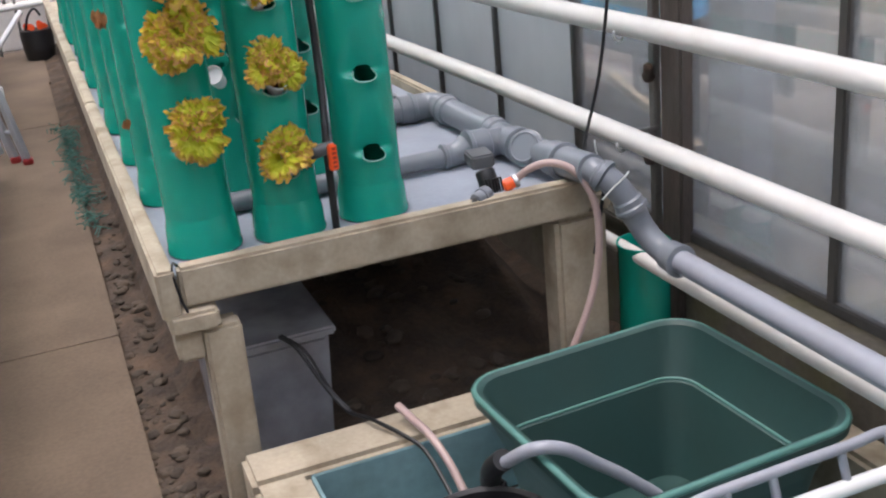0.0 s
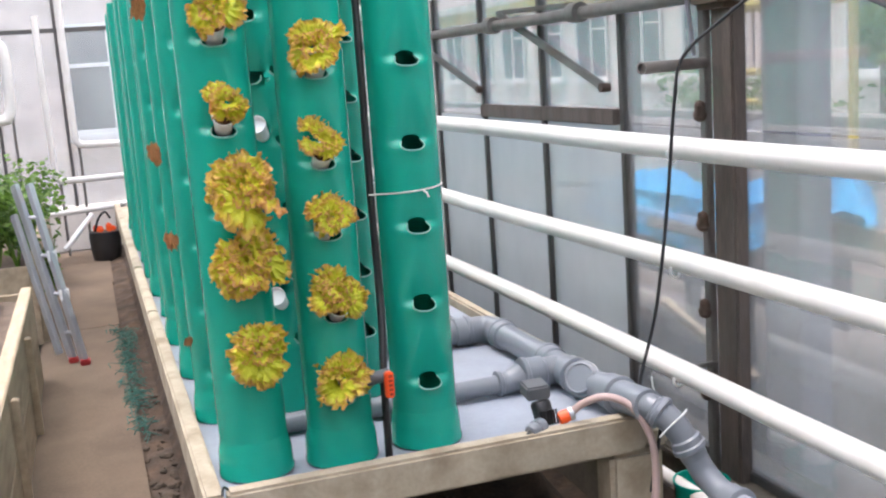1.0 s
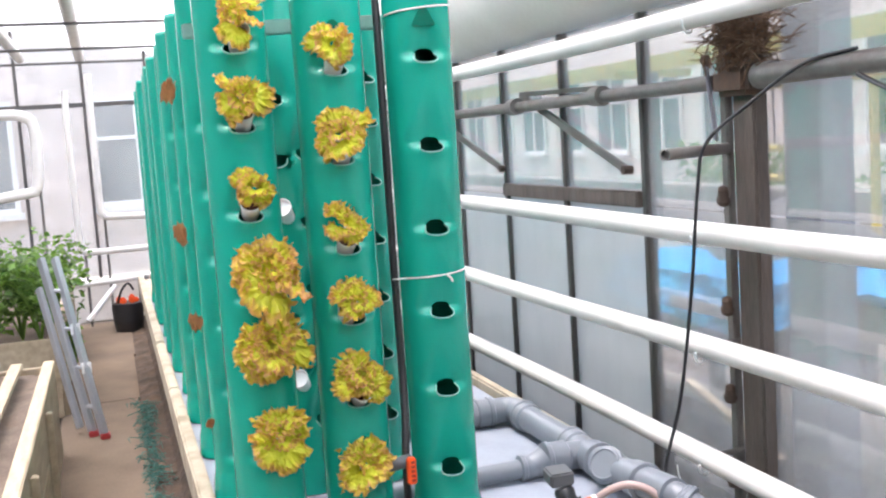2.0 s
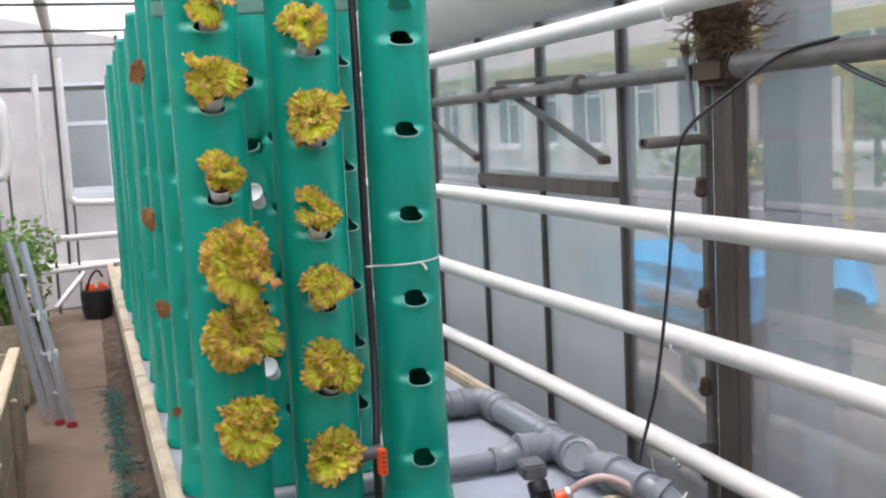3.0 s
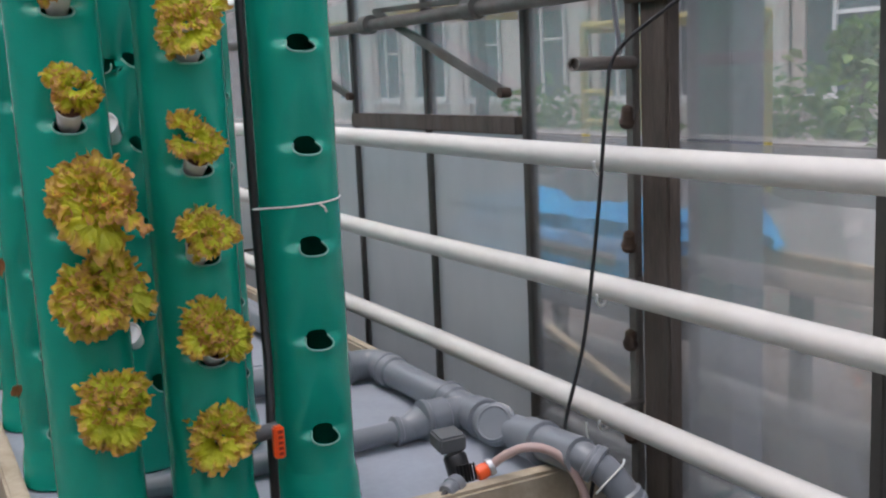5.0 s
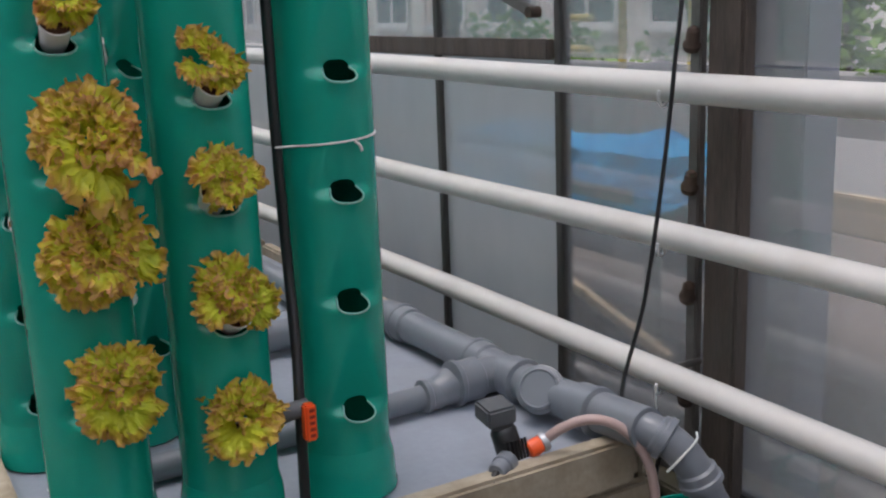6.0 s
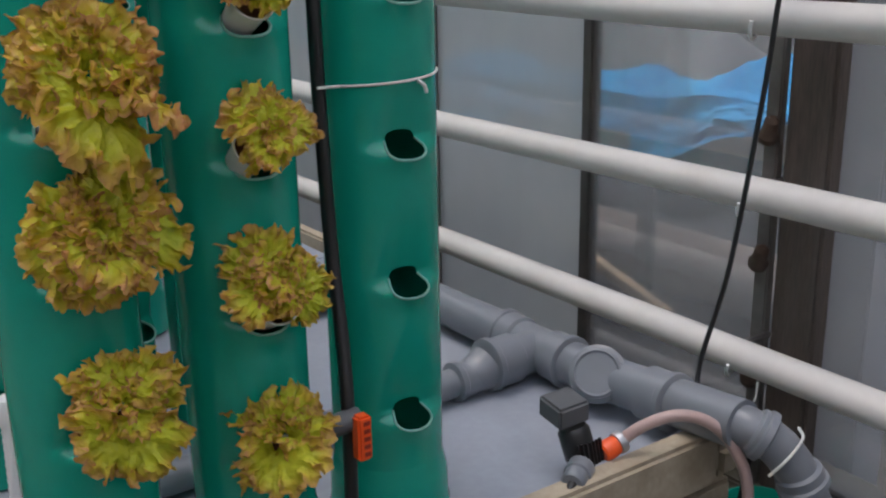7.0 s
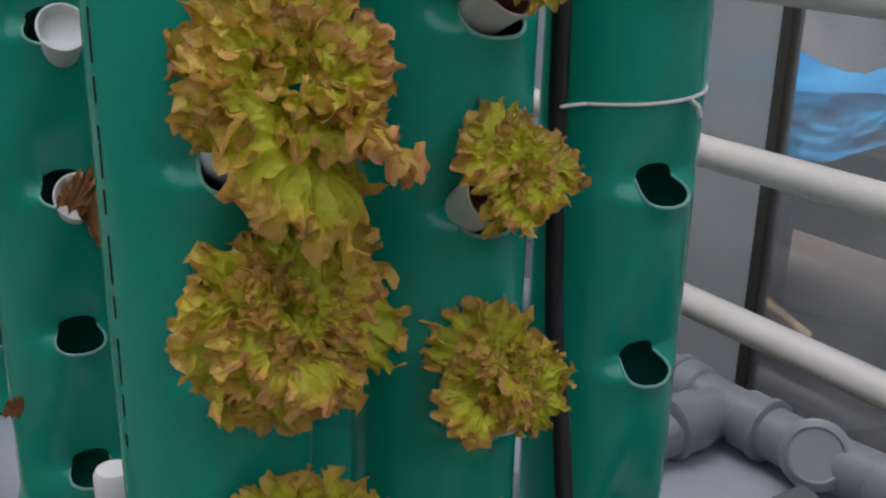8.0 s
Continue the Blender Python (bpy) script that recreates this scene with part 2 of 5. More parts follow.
# ---- building blocks ----
def mesh_of(name, bm, mat, smooth=True):
    me = bpy.data.meshes.new(name)
    bmesh.ops.recalc_face_normals(bm, faces=bm.faces)
    for f in bm.faces:
        f.smooth = smooth
    bm.to_mesh(me)
    bm.free()
    for mt in (mat if isinstance(mat, (list, tuple)) else [mat]):
        me.materials.append(mt)
    if smooth:
        me.set_sharp_from_angle(angle=radians(38))
    return me


def solid(name, bm, mat, label="", category="", group="", kind="", smooth=True):
    """A thing made of one mesh."""
    return tagged(new(name, mesh_of(name, bm, mat, smooth)), label, category, group, kind)


def thing(name, at, label, category, group="", kind=""):
    """An Empty at a thing's base, to which its parts are given."""
    ob = tagged(new(name), label, category, group, kind)
    ob.empty_display_size = 0.05
    ob.location = at
    return ob


def part(name, bm, mat, parent, label="", smooth=True):
    """One part, modelled in place, under its thing or part."""
    ob = new(name, bm if isinstance(bm, bpy.types.Mesh) else mesh_of(name, bm, mat, smooth))
    ob.parent = parent
    ob.matrix_parent_inverse = (Matrix.Identity(4) if parent.parent else parent.matrix_basis.inverted())
    if label:
        ob["label"] = label
    return ob


def block(a, b, bevel=0.004, bm=None, wobble=0.0):
    """A box between two corners with softened edges."""
    bm = bm or bmesh.new()
    r = bmesh.ops.create_cube(bm, size=1)
    for v in r["verts"]:
        v.co = Vector([(a[i] + b[i]) / 2 + v.co[i] * (b[i] - a[i]) + random.uniform(-wobble, wobble) for i in range(3)])
    if bevel:
        edges = list({e for v in r["verts"] for e in v.link_edges})
        bmesh.ops.bevel(bm, geom=edges, offset=bevel, segments=2, affect="EDGES", clamp_overlap=True)
    return bm


def beam(a, b, w, h, bevel=0.003, bm=None):
    """A bar of w by h from a to b."""
    bm = bm or bmesh.new()
    a, b = Vector(a), Vector(b)
    m = Matrix.Translation((a + b) / 2) @ (b - a).to_track_quat("Y", "Z").to_matrix().to_4x4()
    r = bmesh.ops.create_cube(bm, size=1, matrix=m @ Matrix.Diagonal((w, (b - a).length, h, 1)))
    if bevel:
        bmesh.ops.bevel(bm, geom=list({e for v in r["verts"] for e in v.link_edges}), offset=bevel, segments=2, affect="EDGES", clamp_overlap=True)
    return bm


def tube(points, r, seg=16, bm=None, caps=True, hollow=0.0):
    """A round tube swept along points; r is one radius or one per point."""
    bm = bm or bmesh.new()
    pts = [Vector(p) for p in points]
    rs = r if isinstance(r, (list, tuple)) else [r] * len(pts)
    side = None
    rings = []
    for i, p in enumerate(pts):
        d = (pts[min(i + 1, len(pts) - 1)] - pts[max(i - 1, 0)]).normalized()
        if side is None:
            side = d.orthogonal().normalized()
        side = (side - d * side.dot(d)).normalized()
        up = d.cross(side)
        rings.append([bm.verts.new(p + (side * math.cos(2 * math.pi * k / seg) + up * math.sin(2 * math.pi * k / seg)) * rs[i]) for k in range(seg)])
    for p, q in zip(rings, rings[1:]):
        for k in range(seg):
            bm.faces.new((p[k], p[(k + 1) % seg], q[(k + 1) % seg], q[k]))
    if caps:
        bm.faces.new(rings[0])
        bm.faces.new(rings[-1])
    return bm


def arc(points, n=8):
    """A smooth line through points."""
    p = [Vector(q) for q in points]
    p = [2 * p[0] - p[1]] + p + [2 * p[-1] - p[-2]]
    out = []
    for i in range(1, len(p) - 2):
        for k in range(n):
            t = k / n
            out.append(0.5 * (2 * p[i] + (p[i + 1] - p[i - 1]) * t + (2 * p[i - 1] - 5 * p[i] + 4 * p[i + 1] - p[i + 2]) * t * t
                              + (3 * p[i] - p[i - 1] - 3 * p[i + 1] + p[i + 2]) * t ** 3))
    return out + [p[-2]]


def lathe(profile, at=(0, 0, 0), seg=32, axis=(0, 0, 1), bm=None):
    """A turned shape: radii and heights along an axis from a point."""
    bm = bm or bmesh.new()
    m = Matrix.Translation(at) @ Vector(axis).to_track_quat("Z", "Y").to_matrix().to_4x4()
    rings = [[bm.verts.new(m @ Vector((r * math.cos(2 * math.pi * k / seg), r * math.sin(2 * math.pi * k / seg), z))) for k in range(seg)] for r, z in profile]
    for p, q in zip(rings, rings[1:]):
        for k in range(seg):
            bm.faces.new((p[k], p[(k + 1) % seg], q[(k + 1) % seg], q[k]))
    bm.faces.new(rings[0])
    bm.faces.new(rings[-1])
    return bm


def sheet(a, b, c, d, bm=None):
    bm = bm or bmesh.new()
    bm.faces.new([bm.verts.new(v) for v in (a, b, c, d)])
    return bm


def slab_of(a, b, c, d, thick):
    """A thin plate with real thickness over four corners."""
    bm = bmesh.new()
    a, b, c, d = (Vector(v) for v in (a, b, c, d))
    n = (b - a).cross(d - a).normalized() * thick
    lo = [bm.verts.new(v) for v in (a, b, c, d)]
    hi = [bm.verts.new(v + n) for v in (a, b, c, d)]
    bm.faces.new(lo[::-1])
    bm.faces.new(hi)
    for i in range(4):
        bm.faces.new((lo[i], lo[(i + 1) % 4], hi[(i + 1) % 4], hi[i]))
    return bm


# ---- ground, path and soil ----
def relief(x0, x1, y0, y1, nx, ny, height):
    bm = bmesh.new()
    g = [[bm.verts.new((x0 + (x1 - x0) * i / nx, y0 + (y1 - y0) * j / ny, height(x0 + (x1 - x0) * i / nx, y0 + (y1 - y0) * j / ny))) for i in range(nx + 1)] for j in range(ny + 1)]
    for j in range(ny):
        for i in range(nx):
            bm.faces.new((g[j][i], g[j][i + 1], g[j + 1][i + 1], g[j + 1][i]))
    return bm


ground = solid("ground", sheet((-400, -400, -0.03), (400, -400, -0.03), (400, 400, -0.03), (-400, 400, -0.03)), YARD, "brown trodden earth yard reaching the distance", "ground", kind="structure")
def soil_height(x, y):
    """Rough earth, banked up under the bench behind its front."""
    bank = min(0.44, 0.40 * max(0.0, y - 0.40)) * min(1.0, max(0.0, (x - 0.02) / 0.10)) * min(1.0, max(0.0, (1.16 - x) / 0.12))
    if x < 0.42 and y < 0.66:
        bank *= min(1.0, max(0.0, (x - 0.37) / 0.05))
    near = min(1.0, max(0.0, (x + 0.125) / 0.07))
    return (0.012 + 0.035 * noise.fractal((x * 5, y * 5, 0.3), 1.0, 2.0, 4)) * near - 0.012 + bank


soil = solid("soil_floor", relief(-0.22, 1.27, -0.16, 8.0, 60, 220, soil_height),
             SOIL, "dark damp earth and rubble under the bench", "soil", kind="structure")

path = tagged(new("path"), "worn brown concrete slab path beside the bench", "path", kind="structure")
path.location = (-0.34, 2.0, 0)

# ---- eastern wall: low base, sill, glazing bars, panes ----
base = solid("wall_east", block((1.27, -4.0, -0.03), (1.42, 8.4, 0.345), 0.01), SILL, "low dark mossy masonry wall under the glazing", "wall", kind="structure")
ledge = solid("trim", block((1.235, -4.0, 0.347), (1.43, 8.4, 0.372), 0.006), SILL, "damp mossy sill below the glass", "sill", kind="structure")
window = thing("window_1", (1.3, 2.2, 0.375), "long greenhouse side glazing with dark bars and dirty panes", "window", kind="structure")
BAR_Y = [0.657 + 0.552 * k for k in range(-8, 14)]
for y in BAR_Y:
    part("glazing_bar", block((1.288, y - 0.014, 0.375), (1.318, y + 0.014, 1.80), 0.003), MULLION, window)
for k, (ya, yb) in enumerate(zip(BAR_Y, BAR_Y[1:])):
    frosty = ya > 0.6
    for za, zb, mt in ((0.375, 1.245, FROSTED if frosty else GLASS), (1.25, 1.80, GLASS)):
        pane = part("pane", block((1.300, ya + 0.012, za), (1.304, yb - 0.012, zb), 0), mt, window)
        pane.visible_shadow = False
part("transom", block((1.27, 0.672, 1.243), (1.296, 1.75, 1.29), 0.004), OLD_TIMBER, window, "grey weathered timber rail")
part("lower_rail", block((1.286, -4.0, 0.374), (1.32, 8.4, 0.40), 0.003), MULLION, window)
gutter = solid("gutter", relief(0, 1, -4.0, 8.4, 10, 6, lambda x, y: 0), CURTAIN, "broad beige grey metal gutter along the eaves", "gutter", kind="structure")
for v in gutter.data.vertices:
    a = v.co.x * math.pi * 0.62
    v.co.x, v.co.z = 1.36 - 0.27 * math.sin(a) * 0.9 , 1.80 + 0.30 * (1 - math.cos(a)) * 0.72
gm = gutter.modifiers.new("thickness", "SOLIDIFY")
gm.thickness = 0.006

# ---- roof, end and closing walls ----
def film(x, y):
    return 2.28 + 0.34 * (1.3 - x) * 0.55 + 0.02 * noise.noise((x * 1.5, y * 3.5, 0)) + 0.015 * math.sin(y * 5.0 + noise.noise((x, y, 2)) * 2)


roof = solid("ceiling", relief(-3.2, 1.42, -4.2, 8.4, 36, 150, film), FILM, "white wrinkled translucent film under the roof", "ceiling", kind="structure")
eave = solid("wall_east_upper", relief(0, 1, -4.2, 8.4, 4, 40, lambda x, y: 0), FILM, "white film hanging from roof to gutter", "wall", kind="structure")
for v in eave.data.vertices:
    f = v.co.x
    v.co.x, v.co.z = 1.38 - 0.02 * f, 1.82 + 0.5 * f
# out of view; its panes are kept dark to hold back side light
west = thing("wall_west", (-3.2, 2, 0), "unseen far side of dark panes on a low wall, added to cut side light", "wall", kind="structure")
part("base_wall", block((-3.3, -4.2, 0), (-3.2, 8.4, 0.5), 0.01), SILL, west)
for k in range(16):
    part("glazing_bar", block((-3.27, -4.2 + 0.84 * k, 0.5), (-3.24, -4.17 + 0.84 * k, 3.2), 0), MULLION, west)
    if k < 15:
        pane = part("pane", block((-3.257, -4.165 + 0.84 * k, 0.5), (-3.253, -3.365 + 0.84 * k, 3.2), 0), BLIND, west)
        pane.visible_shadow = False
# added behind the camera, dark so that little light bounces back
south = solid("wall_south", block((-3.3, -4.3, -0.03), (1.42, -4.2, 2.9), 0), SILL, "unseen plain wall closing the house, dark to cut bounced light", "wall", kind="structure")
north = thing("wall_north", (-0.9, 8.3, 0), "glazed end of the house with pale bars", "wall", kind="structure")
part("base_wall", block((-3.3, 8.25, -0.03), (1.42, 8.4, 0.38), 0.01), WALL_CREAM, north)
for k in range(9):
    x = -3.2 + 0.575 * k
    part("glazing_bar", block((x - 0.014, 8.29, 0.38), (x + 0.014, 8.33, 2.9), 0.002), MULLION, north)
    if k < 8:
        pane = part("pane", block((x + 0.016, 8.308, 0.38), (x + 0.559, 8.312, 2.9), 0), HAZY, north)
        pane.visible_shadow = False
part("cross_bar", block((-3.2, 8.28, 1.98), (1.4, 8.287, 2.02), 0.002), MULLION, north)
door = thing("door_1", (-1.2, 8.2, 0), "dark framed glazed end door, shut", "door", kind="structure")
for xa, xb, za, zb in ((-1.27, -1.21, 0.0, 2.0), (-1.95, -1.89, 0.0, 2.0), (-1.89, -1.27, 1.93, 2.0), (-1.89, -1.27, 0.0, 0.12)):
    part("frame", block((xa, 8.17, za), (xb, 8.22, zb), 0.003), MULLION, door)
part("pane", block((-1.885, 8.19, 0.125), (-1.275, 8.195, 1.925), 0), GLASS, door).visible_shadow = False

# ---- heating pipes ----
for z in (1.222, 0.941, 0.665, 1.724):
    rail = thing("heating_pipe", (1.145, 2.2, z), "white painted steel heating pipe along the glazing" if z < 1.5 else "white painted steel heating pipe under the gutter", "pipe", "heating pipes along the glazing")
    sag = lambda y: z + 0.004 * math.sin(y * 1.9 + z * 9)
    part("pipe", tube([(1.145, -4.15 + 0.3 * k, sag(-4.15 + 0.3 * k)) for k in range(42)], 0.0275, 20), WHITE_PAINT, rail)
    for yc in (0.13, -2.6, 2.9, 5.6):
        part("hook", tube(arc([(1.150, yc + 0.010, z - 0.020), (1.145, yc + 0.006, z - 0.034), (1.130, yc, z - 0.036), (1.115, yc - 0.008, z - 0.022), (1.112, yc - 0.012, z - 0.008)], 5), 0.003, 8), WHITE_PLASTIC, rail, "bent wire hook")
        part("bracket", beam((1.150, yc + 0.02, z), (1.262, yc + 0.02, z), 0.012, 0.012), STEEL, rail)
low = solid("low_pipe", tube([(1.105, -4.15, 0.400), (1.105, -1.0, 0.394), (1.105, 0.9, 0.388)], 0.0185, 16), WHITE_PAINT, "thin white pipe low along the wall", "pipe")

# ---- timber post with its fittings ----
post = thing("post", (1.265, 0.1, 0), "weathered grey timber post with rusty fittings", "post")
part("upright", block((1.258, 0.062, 0.0), (1.297, 0.150, 1.83), 0.006), OLD_TIMBER, post)
part("steel_strip", block((1.243, 0.151, 0.372), (1.262, 0.180, 1.70), 0.003), STEEL, post, "rusty steel strip")
part("top_clamp", block((1.222, 0.046, 1.535), (1.298, 0.185, 1.605), 0.014), RUST, post, "dark rusty iron clamp")
part("head_plate", block((1.245, 0.04, 1.64), (1.299, 0.17, 1.72), 0.015), OLD_TIMBER, post)
for z in (1.29, 1.02, 0.80, 0.585):
    part("bolt", lathe([(0.0, -0.012), (0.016, -0.012), (0.018, 0.0), (0.013, 0.006), (0.012, 0.03), (0.006, 0.036)], (1.236, 0.166, z), 12, (-0.3, -0.4, 0.85)), RUST, post)
part("strap", beam((1.222, 0.205, 1.64), (1.236, 0.186, 1.43), 0.022, 0.006), DRAIN, post, "pale grey steel strap")
part("strap_bolt", lathe([(0.0, -0.01), (0.013, -0.01), (0.013, 0.008), (0.0, 0.01)], (1.220, 0.196, 1.625), 10, (-0.6, -0.6, 0.2)), RUST, post)
stub = solid("pipe_stub", lathe([(0.009, 0.012), (0.010, 0.0), (0.0135, 0.0), (0.0135, 0.275), (0.009, 0.275)], (0.998, 0.022, 1.412), 20, (0.88, 0.47, 0.0)), STEEL, "short grey steel pipe stub on the post", "pipe")
nest = bmesh.new()
for k in range(420):
    c = Vector((1.245 + random.gauss(0, 0.022), 0.085 + random.gauss(0, 0.06), 1.665 + random.gauss(0, 0.035)))
    d = Vector((random.gauss(0, 1), random.gauss(0, 1), random.gauss(0, 0.45))).normalized() * random.uniform(0.02, 0.055)
    tube([c - d, c + d * 0.2 + Vector((0, 0, 0.006)), c + d], 0.0016, 4, nest)
solid("straw_tuft", nest, STRAW, "tuft of dry brown straw lodged on the post", "straw", kind="stuff")
cross = thing("tie_pipe", (1.225, 2, 1.575), "grey weathered scaffold pipe along the eaves", "pipe")
part("pipe", tube([(1.23, -4.1, 1.575), (1.23, -0.03, 1.575)], 0.024, 18), STEEL, cross)
part("pipe_far", tube([(1.245, 0.20, 1.572), (1.245, 4.0, 1.575), (1.245, 8.2, 1.578)], 0.019, 18), STEEL, cross)
for y in (-0.02, 0.82, 1.50, 3.2, 5.0):
    part("coupling", lathe([(0.024, -0.03), (0.030, -0.028), (0.030, 0.028), (0.024, 0.03)], (1.24, y, 1.575), 18, (0, 1, 0)), STEEL, cross)
brace = thing("brace", (1.27, 1.1, 1.4), "thin grey steel diagonal brace on the glazing", "brace", "braces on the glazing")
part("strut", beam((1.275, 0.73, 1.352), (1.262, 1.49, 1.615), 0.012, 0.028), STEEL, brace)
part("lever", beam((1.25, 0.84, 1.600), (1.262, 1.50, 1.618), 0.010, 0.016), STEEL, brace)
part("bolt", lathe([(0.0, -0.015), (0.014, -0.015), (0.014, 0.015), (0.0, 0.015)], (1.278, 0.735, 1.352), 10, (1, 0, 0)), RUST, brace)
brace2 = thing("brace", (1.27, 2.0, 1.4), "thin grey steel diagonal brace on the glazing", "brace", "braces on the glazing")
part("strut", beam((1.28, 1.76, 1.345), (1.265, 2.65, 1.60), 0.012, 0.028), STEEL, brace2)
part("bolt", lathe([(0.0, -0.015), (0.014, -0.015), (0.014, 0.015), (0.0, 0.015)], (1.282, 1.765, 1.347), 10, (1, 0, 0)), RUST, brace2)
solid("cable", tube(arc([(1.22, -0.34, 1.603), (1.20, -0.20, 1.585), (1.16, -0.06, 1.51), (1.118, 0.045, 1.431), (1.095, 0.05, 1.33), (1.075, 0.06, 1.1), (1.045, 0.075, 0.85), (1.0, 0.085, 0.66), (0.985, -0.026, 0.627), (0.975, -0.034, 0.56), (0.955, -0.03, 0.45)], 8), 0.0042, 8), BLACK, "thin black cable hanging from the pipe stub to the bench", "cable")
solid("cable", tube(arc([(1.205, -0.36, 1.552), (1.18, -0.48, 1.515), (1.16, -0.66, 1.465), (1.15, -0.9, 1.45), (1.2, -1.4, 1.56)], 8), 0.0055, 8), BLACK, "black cable slung below the scaffold pipe", "cable")

# ---- plant bench ----
bench = thing("plant_bench", (0.5, 2.9, 0), "long low concrete bench with a grey sheet top", "bench")
part("front_board", block((0.008, 0.010, 0.533), (0.972, 0.055, 0.622), 0.007), CONCRETE, bench, "worn beige concrete front board")
edges_y = [-0.005, 0.93, 1.92, 2.93, 3.94, 4.93, 5.9]
for ya, yb in zip(edges_y, edges_y[1:]):
    dz = random.uniform(-0.004, 0.004)
    part("side_board", block((-0.040, ya, 0.515 + dz), (0.0, yb - 0.006, 0.626 + dz), 0.006), CONCRETE, bench)
    part("back_board", block((1.0, ya + 0.05, 0.53), (1.035, yb - 0.006, 0.625), 0.006), CONCRETE, bench)
part("corner_foot", block((-0.030, -0.015, 0.482), (0.075, 0.06, 0.528), 0.008), CONCRETE, bench)
part("corner_block", block((-0.022, 0.015, 0.408), (0.040, 0.105, 0.480), 0.008), CONCRETE, bench)
pf = block((0.036, -0.002, 0.0), (0.118, 0.070, 0.480), 0.008)
for v in pf.verts:
    v.co.y -= 0.02 * (0.48 - v.co.z)
    v.co.x -= 0.02 * (0.48 - v.co.z)
part("post", pf, CONCRETE, bench, "pale concrete front post")
part("post", block((0.884, 0.020, 0.0), (1.022, 0.11, 0.531), 0.012), CONCRETE, bench)
part("head_block", block((0.978, 0.015, 0.533), (1.04, 0.11, 0.588), 0.012), CONCRETE, bench)
for y in (1.0, 2.0, 3.0, 4.0, 5.3):
    for x in (0.07, 0.93):
        part("post", block((x, y, 0.0), (x + 0.08, y + 0.09, 0.522), 0.008), CONCRETE, bench)
for k, y in enumerate((0.056, 1.24, 2.44, 3.64, 4.84)):
    yb = min(y + 1.195, 5.88) if k else 1.237
    part("deck_sheet", block((0.001, y, 0.583), (0.999, yb, 0.592), 0.002), DECK if k < 4 else CONCRETE, bench, "flat blue grey sheet" if k < 4 else "pale bare slab")


solid("cable", tube(arc([(0.02, 0.075, 0.600), (0.004, 0.030, 0.630), (-0.003, 0.004, 0.615), (0.004, 0.002, 0.56), (0.012, -0.004, 0.530)], 5), 0.0028, 8), BLACK, "thin black cable over the bench corner", "cable")


# ---- growing towers ----
R = 0.0742


def tower_pipe(height, holes, seg, step, tilt=(0.0, 0.0)):
    """A pipe with heat-formed planting mouths: (height, bearing in degrees from the front). Mouths have a dent above and a lip below."""
    bm = bmesh.new()
    nz = int(height / step)
    rows = []
    a, b, top = 0.028, 0.020, 0.0125

    def level(th, z, h):
        hz, hb = h
        d = (th - radians(hb) + math.pi) % (2 * math.pi) - math.pi
        return d * R, z - hz

    for j in range(nz + 1):
        z = height * j / nz
        row = []
        for i in range(seg):
            th = 2 * math.pi * i / seg
            row.append([th, z])
        rows.append(row)
    gone = set()
    for j in range(nz):
        for i in range(seg):
            th, z = 2 * math.pi * (i + 0.5) / seg, height * (j + 0.5) / nz
            for h in holes:
                s, dz = level(th, z, h)
                if abs(dz) < 0.05 and abs(s / a) ** 2.6 + abs(dz / (top if dz > 0 else b)) ** 2.6 < 1:
                    gone.add((i, j))
    for (i, j) in list(gone):
        for (ii, jj) in ((i, j), (i + 1, j), (i, j + 1), (i + 1, j + 1)):
            around = [((ii - 1) % seg, jj - 1), (ii % seg, jj - 1), ((ii - 1) % seg, jj), (ii % seg, jj)]
            if not all(q in gone for q in around):
                c = rows[jj][ii % seg]
                for h in holes:
                    s, dz = level(2 * math.pi * (ii % seg) / seg, height * jj / nz, h)
                    if abs(dz) < 0.05 and abs(s) < 0.06:
                        v = (abs(s / a) ** 2.6 + abs(dz / (top if dz > 0 else b)) ** 2.6) ** (1 / 2.6)
                        if v > 0.3:
                            c[0], c[1] = radians(h[1]) + s / v / R, h[0] + dz / v
    verts = []
    for row in rows:
        line = []
        for th, z in row:
            r = R
            for h in holes:
                s, dz = level(th, z, h)
                if -0.06 < dz < 0.13 and abs(s) < 0.07:
                    if dz > 0:
                        wide = 0.008 + 0.036 * max(0.0, 1 - dz / 0.13)
                        r -= 0.025 * max(0.0, 1 - dz / 0.13) ** 1.4 * math.exp(-abs(s / wide) ** 3)
                    else:
                        r += 0.011 * math.exp(-((dz + 0.015) / 0.017) ** 2) * math.exp(-(s / 0.026) ** 2)
                        r -= 0.025 * math.exp(-abs(s / 0.044) ** 3) * max(0.0, 1 + dz / 0.016) ** 2
            line.append(bm.verts.new((r * math.sin(th) + tilt[0] * z, -r * math.cos(th) + tilt[1] * z, z)))
        verts.append(line)
    for j in range(nz):
        for i in range(seg):
            if (i, j) not in gone:
                bm.faces.new((verts[j][i], verts[j][(i + 1) % seg], verts[j + 1][(i + 1) % seg], verts[j + 1][i]))
    # the cut rim at the top turns inward, and a bottom closes the pipe
    ring = [bm.verts.new((v.co.x - (v.co.x - tilt[0] * height) * 0.05, v.co.y - (v.co.y - tilt[1] * height) * 0.05, v.co.z)) for v in verts[-1]]
    deep = [bm.verts.new((v.co.x, v.co.y, v.co.z - 0.08)) for v in ring]
    for i in range(seg):
        n = (i + 1) % seg
        bm.faces.new((verts[-1][i], verts[-1][n], ring[n], ring[i]))
        bm.faces.new((ring[i], ring[n], deep[n], deep[i]))
    bm.faces.new(deep)
    me = bpy.data.meshes.new("pipe")
    for f in bm.faces:
        f.smooth = True
    bm.to_mesh(me)
